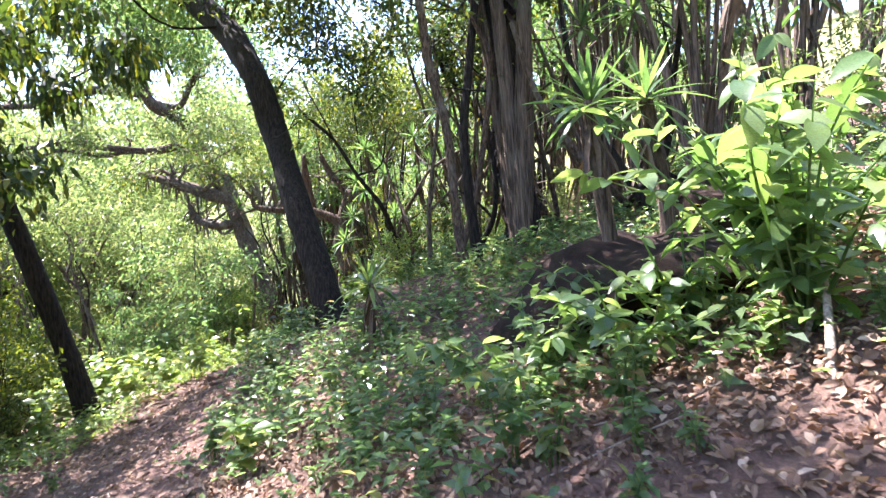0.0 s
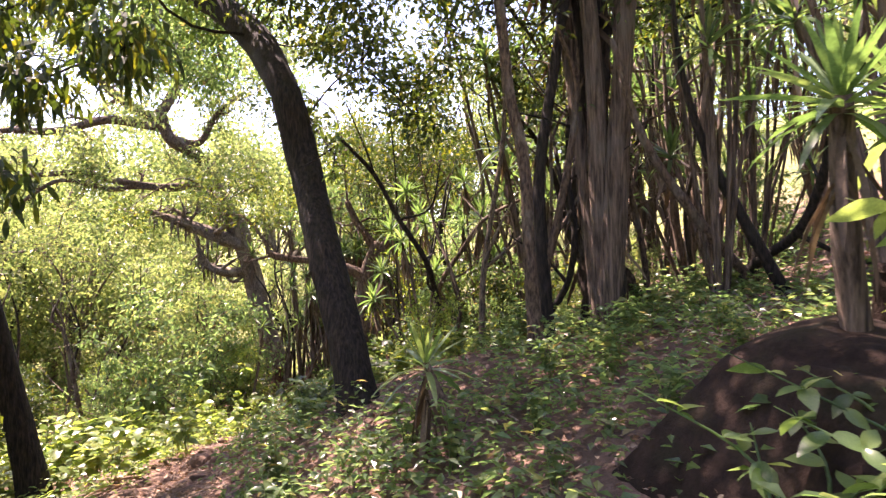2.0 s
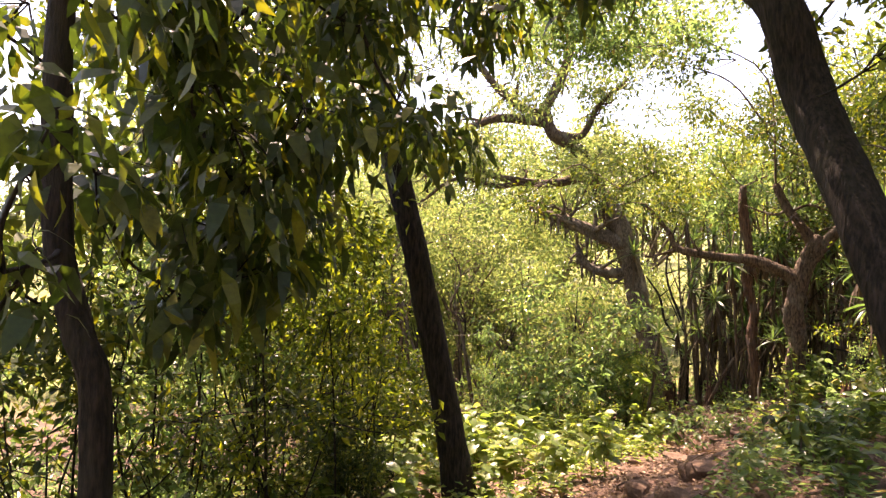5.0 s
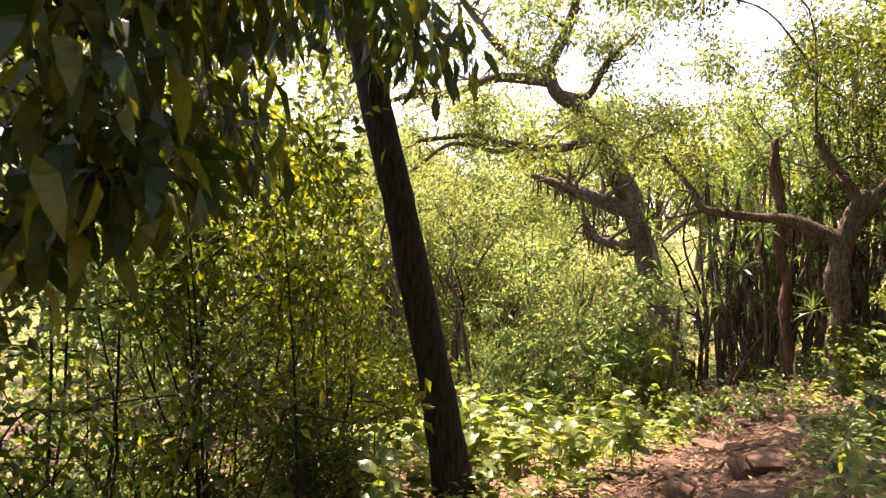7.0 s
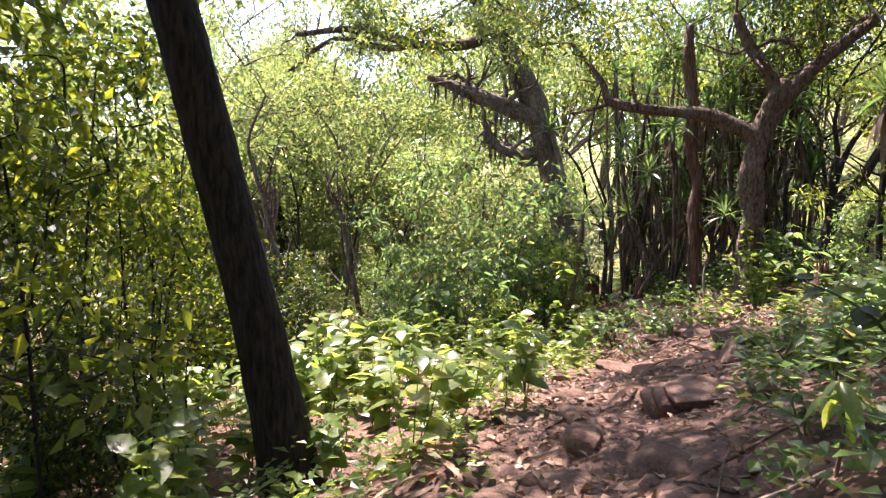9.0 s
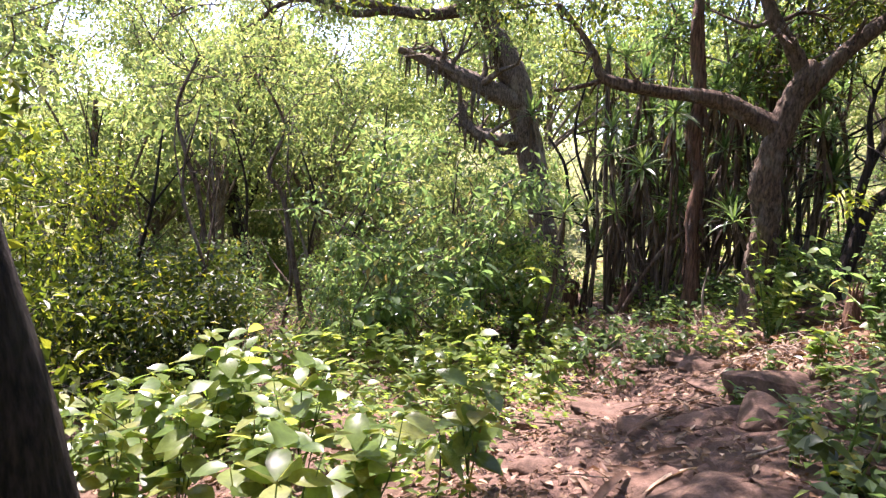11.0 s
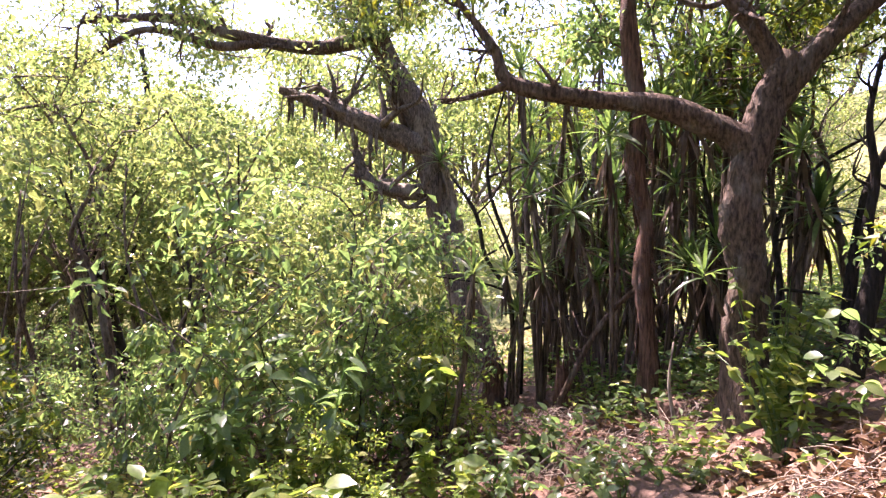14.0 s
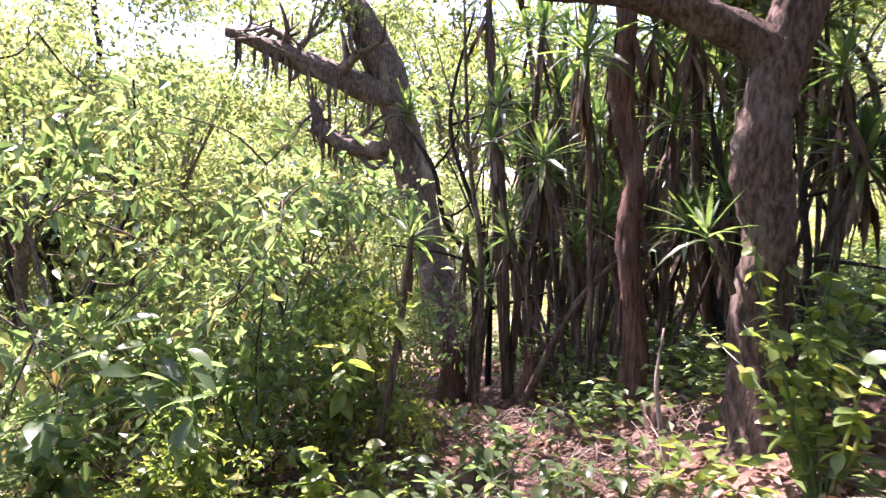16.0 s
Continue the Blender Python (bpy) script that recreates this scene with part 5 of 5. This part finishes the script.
def seedling(x, y, label, seed, n=9, h=0.4, leaf=0.22, mat=LEAF_BRIGHT):
    """A sapling with a few long hanging leaves, each a piece of its own."""
    gg = np.random.default_rng(seed)
    root = thing("seedling", (x, y, gz(x, y)), label, "seedling")
    v, q, c = tube([(0, 0, -0.05, 0.008), (0.02, 0.0, h * 0.5, 0.006), (0.0, 0.02, h, 0.003)], 6, 4)
    part("stem", mesh_of("stem", v, [q, c], True), BARK_GREY, root)
    v, f = leaves(np.zeros((1, 3)), np.array([[1.0, 0, 0]]), np.array([[0, 0, 1.0]]), np.array([1.0]), np.array([0.3]), BROAD)
    me = mesh_of("leaf", v, [f], True)
    me.materials.append(mat)
    for k in range(n):
        s = gg.uniform(0.55, 1.0)
        part("leaf", me, None, root, at=Matrix.Translation((0, 0, h * s)) @ pose(0, 0, 0, gg.normal(0, 15), gg.uniform(5, 60), k * 137 + gg.normal(0, 20)) @ Matrix.Scale(leaf * gg.uniform(0.7, 1.2), 4))
    return root


seedling(-4.55, 10.6, "seedling with long drooping yellow-green leaves beside the trail", 1)
seedling(-4.75, 11.2, "seedling with long yellow-green leaves", 2, 8, 0.35, 0.18)
seedling(-2.35, 8.9, "seedling with broad pale leaves at a trunk's foot", 3, 12, 0.45, 0.2)
seedling(-2.7, 8.5, "small seedling with yellowish leaves", 4, 9, 0.35, 0.17)
seedling(-7.95, 9.0, "tall sapling with a tuft of yellow-green leaves", 5, 26, 2.9, 0.24)


def leafy_shrub(x, y, label, stems, leaf, mat, seed, spread_w=0.5, h=1.2, width=0.5, per=16, toward_xy=(0, 0)):
    """A shrub near the trail: each stem and each leaf its own piece."""
    gg = np.random.default_rng(seed)
    root = thing("shrub", (x, y, gz(x, y)), label, "shrub")
    v, f = leaves(np.zeros((1, 3)), np.array([[1.0, 0, 0]]), np.array([[0, 0, 1.0]]), np.array([1.0]), np.array([width]), BROAD)
    me = mesh_of("leaf", v, [f], True)
    me.materials.append(mat)
    for _ in range(stems):
        top = np.array([gg.normal(0, spread_w) + toward_xy[0], gg.normal(0, spread_w) + toward_xy[1], h * gg.uniform(0.6, 1.1)])
        mid = top * np.array([0.4, 0.4, 0.55]) + gg.normal(0, 0.05, 3)
        sp = catmull([(0, 0, -0.06), tuple(mid), tuple(top)], 6)
        v, q, c = tube([(0, 0, -0.06, 0.010), (*mid, 0.007), (*top, 0.002)], 6, 5)
        part("stem", mesh_of("stem", v, [q, c], True), LEAF_MID, root)
        for k in range(per):
            s = gg.uniform(0.3, 1.0)
            p = sp[min(int(s * (len(sp) - 1)), len(sp) - 1)]
            part("leaf", me, None, root, at=Matrix.Translation(p) @ pose(0, 0, 0, gg.normal(0, 22), gg.normal(8, 20), k * 137 + gg.normal(0, 25)) @ Matrix.Scale(leaf * gg.uniform(0.6, 1.25), 4))
    return root


leafy_shrub(1.75, 3.1, "leafy shrub with fresh green pointed leaves beside the trail", 26, 0.19, LEAF_FRESH, 7, 0.55, 1.25, 0.46, 17, (-0.1, -0.05))
leafy_shrub(2.2, 3.9, "tall leafy shrub with fresh green leaves", 14, 0.16, LEAF_FRESH, 17, 0.5, 1.35, 0.46, 15, (-0.1, 0))
leafy_shrub(1.35, 3.5, "low shrub with fresh green leaves", 11, 0.14, LEAF_FRESH, 8, 0.4, 0.8, 0.45, 14)
leafy_shrub(1.2, 4.1, "weed shrub with pale leaves before a boulder", 6, 0.12, LEAF_MID, 9, 0.28, 0.45, 0.5, 12)
leafy_shrub(-6.1, 15.4, "young shrub with large soft green leaves", 7, 0.26, LEAF_MID, 10, 0.4, 1.5, 0.42, 14)
leafy_shrub(-2.55, 14.9, "climber with large pale round leaves on a forked trunk", 10, 0.11, LEAF_BRIGHT, 11, 0.22, 0.95, 0.68, 14, (-0.1, 0.55))
leafy_shrub(-1.85, 13.6, "low shrub with round pale leaves", 9, 0.11, LEAF_MID, 12, 0.35, 0.5, 0.68, 12)

leafy_shrub(-5.7, 16.4, "young shrub with large soft green leaves", 6, 0.2, LEAF_BRIGHT, 13, 0.35, 1.3, 0.45, 14)
leafy_shrub(-7.0, 15.0, "young shrub with broad pale leaves", 7, 0.22, LEAF_MID, 14, 0.4, 1.1, 0.45, 14)
leafy_shrub(-7.9, 16.3, "upright shrub with pale hanging leaves", 7, 0.2, LEAF_BRIGHT, 15, 0.35, 1.9, 0.42, 16)
leafy_shrub(-6.6, 11.3, "sunlit weed with broad thin leaves", 8, 0.2, LEAF_BRIGHT, 16, 0.4, 0.85, 0.62, 11)
leafy_shrub(-1.3, 13.0, "shrub with round dark green leaves", 8, 0.16, LEAF_MID, 18, 0.35, 0.7, 0.6, 13)
leafy_shrub(-3.35, 15.4, "low weed with thin green leaves under the thicket", 6, 0.1, LEAF_MID, 41, 0.3, 0.32, 0.5, 11)
leafy_shrub(-3.9, 15.6, "low weed with thin green leaves under the thicket", 7, 0.11, LEAF_MID, 42, 0.35, 0.4, 0.5, 12)
leafy_shrub(-3.1, 15.0, "low weed with thin green leaves beside the trail", 5, 0.1, LEAF_MID, 43, 0.3, 0.25, 0.5, 11)
leafy_shrub(-4.35, 15.1, "low weed with thin green leaves beside the trail", 7, 0.11, LEAF_MID, 44, 0.35, 0.38, 0.5, 12)
leafy_shrub(-4.7, 15.6, "low weed with thin green leaves under the thicket", 8, 0.11, LEAF_MID, 45, 0.35, 0.45, 0.5, 13)
leafy_shrub(-4.2, 16.1, "low weed with thin green leaves under the thicket", 8, 0.12, LEAF_MID, 46, 0.35, 0.5, 0.5, 13)
leafy_shrub(-3.6, 14.9, "low weed with thin green leaves beside the trail", 7, 0.1, LEAF_MID, 47, 0.35, 0.3, 0.5, 12)
leafy_shrub(-4.0, 14.5, "low weed with thin green leaves beside the trail", 6, 0.1, LEAF_MID, 48, 0.3, 0.25, 0.5, 11)
leafy_shrub(-2.2, 9.9, "low shrub with dense green leaves in the shade", 8, 0.11, LEAF_MID, 19, 0.3, 0.45, 0.55, 14)
leafy_shrub(-2.0, 11.4, "low shrub with dense green leaves in the shade", 8, 0.12, LEAF_MID, 21, 0.3, 0.5, 0.55, 14)

leafy_shrub(-2.5, 15.5, "climber with large pale round leaves on a forked trunk", 12, 0.11, LEAF_BRIGHT, 24, 0.2, 1.2, 0.7, 15)
leafy_shrub(-1.75, 14.7, "climber with round green leaves beside a twig heap", 11, 0.12, LEAF_MID, 25, 0.3, 0.7, 0.7, 14)
leafy_shrub(0.55, 3.9, "low leafy shrub on the shaded bank", 10, 0.12, LEAF_FRESH, 26, 0.38, 0.55, 0.5, 14)
leafy_shrub(0.95, 3.3, "low leafy shrub before a boulder", 10, 0.13, LEAF_FRESH, 27, 0.38, 0.6, 0.5, 14)
leafy_shrub(0.3, 3.5, "low leafy shrub with pale green leaves in the litter", 9, 0.12, LEAF_FRESH, 28, 0.35, 0.45, 0.5, 13)

# three shrubs darkened by leaf colour to stand for shade
leafy_shrub(-2.3, 8.95, "low shrub with dense green leaves in the shade", 9, 0.11, LEAF_SHADED, 31, 0.3, 0.5, 0.55, 14)
leafy_shrub(-2.75, 10.6, "low shrub with dense green leaves in the shade", 8, 0.1, LEAF_SHADED, 32, 0.28, 0.4, 0.55, 14)
leafy_shrub(-1.6, 10.5, "shrub on the bank with shade put in its leaf colour", 9, 0.13, LEAF_SHADED, 33, 0.35, 0.75, 0.55, 14)


def stump(x, y, h, r, label, seed):
    """A broken stump with splinters standing up from its rim."""
    gg = np.random.default_rng(seed)
    root = thing("stump", (x, y, gz(x, y)), label, "stump")
    v, q, c = tube([(0, 0, -0.12, r * 1.25), (0.01, 0, h * 0.4, r), (0.03, 0.02, h, r * 0.85)], 12, 6, 0.2, seed, 0.3)
    part("trunk", mesh_of("trunk", v, [q, c], True), BARK_RED, root)
    for k in range(9):
        az = k * 0.7 + gg.normal(0, 0.2)
        p = np.array([0.03 + math.cos(az) * r * 0.7, 0.02 + math.sin(az) * r * 0.7, h - 0.05])
        e = p + np.array([math.cos(az) * 0.02, math.sin(az) * 0.02, gg.uniform(0.08, 0.22)])
        v, q, c = tube([(*p, 0.018), (*((p + e) / 2), 0.012), (*e, 0.003)], 5, 3)
        part("splinter", mesh_of("splinter", v, [q, c], True), BARK_RED, root)


stump(-1.95, 14.55, 0.42, 0.07, "broken reddish stump among round leaves", 3)
stump(-5.25, 18.3, 0.6, 0.14, "broken reddish stump at the thicket's edge", 4)
stump(-4.3, 17.6, 0.5, 0.08, "short dry stump in the thicket", 5)

# ---- litter and undergrowth ----


def litter(name, label, n, seed, box, size, mat, lift=0.012, near_trail=None, stand=0.35, shape=KITE):
    gg = np.random.default_rng(seed)
    x, y = gg.uniform(box[0], box[2], n), gg.uniform(box[1], box[3], n)
    if near_trail:
        x = trail_x(y) + gg.normal(0, near_trail, n)
    z = ground_z(x, y) - 0.05 * np.exp(-((x - trail_x(y)) / 1.1) ** 2) + lift * gg.uniform(0.3, 2.0, n)
    a = gg.uniform(0, 6.28, n)
    A = np.stack([np.cos(a), np.sin(a), gg.normal(0.05, stand, n)], 1)
    N = unit(np.array([0, 0, 1.0]) + gg.normal(0, stand, (n, 3)))
    s = size * gg.uniform(0.5, 1.4, n)
    v, f = leaves(np.stack([x, y, z], 1), A, N, s, s * gg.uniform(0.4, 0.75, n), shape)
    tagged(part(name, mesh_of(name, v, [f]), mat), label, "leaf litter", kind="stuff")


litter("leaf_litter", "dry brown leaves strewn over the forest floor", 40000, 201, (-8, 0, 4, 18), 0.052, LEAF_DRY, shape=OVAL)
litter("leaf_litter", "dry brown leaves along the trail", 4500, 202, (-8, 0, 4, 18), 0.06, LEAF_DRY, near_trail=1.1)
litter("leaf_litter", "deep brown leaf litter under the first shrubs", 12000, 205, (-1.8, 1.0, 2.8, 4.8), 0.05, LEAF_DRY, 0.03, stand=0.6, shape=OVAL)
litter("leaf_litter", "heap of dry pale leaves beside the trail", 1500, 204, (-3.0, 13.5, -1.5, 15.0), 0.08, LEAF_DRY, 0.05, stand=0.6)
litter("leaf_litter", "dry leaves under far bushes", 16000, 203, (-18, 14, 6, 34), 0.12, LEAF_DRY)


def cover(name, label, tufts, per, seed, box, leaf, mat, clear, h):
    """Countless small seedlings and creepers over the forest floor."""
    gg = np.random.default_rng(seed)
    x, y = gg.uniform(box[0], box[2], tufts * 3), gg.uniform(box[1], box[3], tufts * 3)
    patch = np.sin(1.3 * x + 0.7 * y) + np.sin(0.9 * y - 1.1 * x + 2) + gg.normal(0, 0.6, len(x))
    keep = (np.abs(x - trail_x(y)) > clear * gg.uniform(0.5, 1.3, len(x))) & (patch > -0.6)
    x, y = x[keep][:tufts], y[keep][:tufts]
    k = np.repeat(np.arange(len(x)), per)
    hh = h * gg.uniform(0.3, 1.1, len(x))
    P = np.stack([x[k] + gg.normal(0, 0.07, len(k)), y[k] + gg.normal(0, 0.07, len(k)), np.zeros(len(k))], 1)
    P[:, 2] = ground_z(P[:, 0], P[:, 1]) + hh[k] * gg.uniform(0.2, 1, len(k))
    a = gg.uniform(0, 6.28, len(k))
    A = np.stack([np.cos(a), np.sin(a), gg.normal(0.05, 0.3, len(k))], 1)
    N = unit(np.array([0, 0, 1.0]) + gg.normal(0, 0.3, (len(k), 3)))
    s = leaf * gg.uniform(0.5, 1.3, len(k))
    v, f = leaves(P, A, N, s, s * gg.uniform(0.45, 0.62, len(k)), KITE)
    tagged(part(name, mesh_of(name, v, [f]), mat), label, "undergrowth", kind="stuff")


cover("undergrowth", "low green undergrowth on the bank", 2300, 11, 211, (-3, 2.6, 5, 13.4), 0.085, LEAF_MID, 1.0, 0.36)
cover("undergrowth", "low green undergrowth among the thicket stems", 1300, 12, 215, (-6, 16.4, 3, 22), 0.1, LEAF_MID, 0.7, 0.5)
cover("undergrowth", "bright low undergrowth beside the trail", 900, 12, 212, (-9.5, 7, -3.8, 18), 0.085, LEAF_BRIGHT, 0.9, 0.35)
cover("undergrowth", "shaded undergrowth on the lower slope", 3000, 10, 213, (-14, -3, -2.2, 9), 0.08, LEAF_MID, 1.2, 0.28)
cover("undergrowth", "thin undergrowth where the trail comes from", 1800, 10, 216, (-14, -12, 12, 0.4), 0.1, LEAF_MID, 0.9, 0.35)
cover("undergrowth", "undergrowth among the far bushes", 2200, 10, 214, (-20, 14, 6, 30), 0.12, LEAF_BRIGHT, 0.8, 0.5)
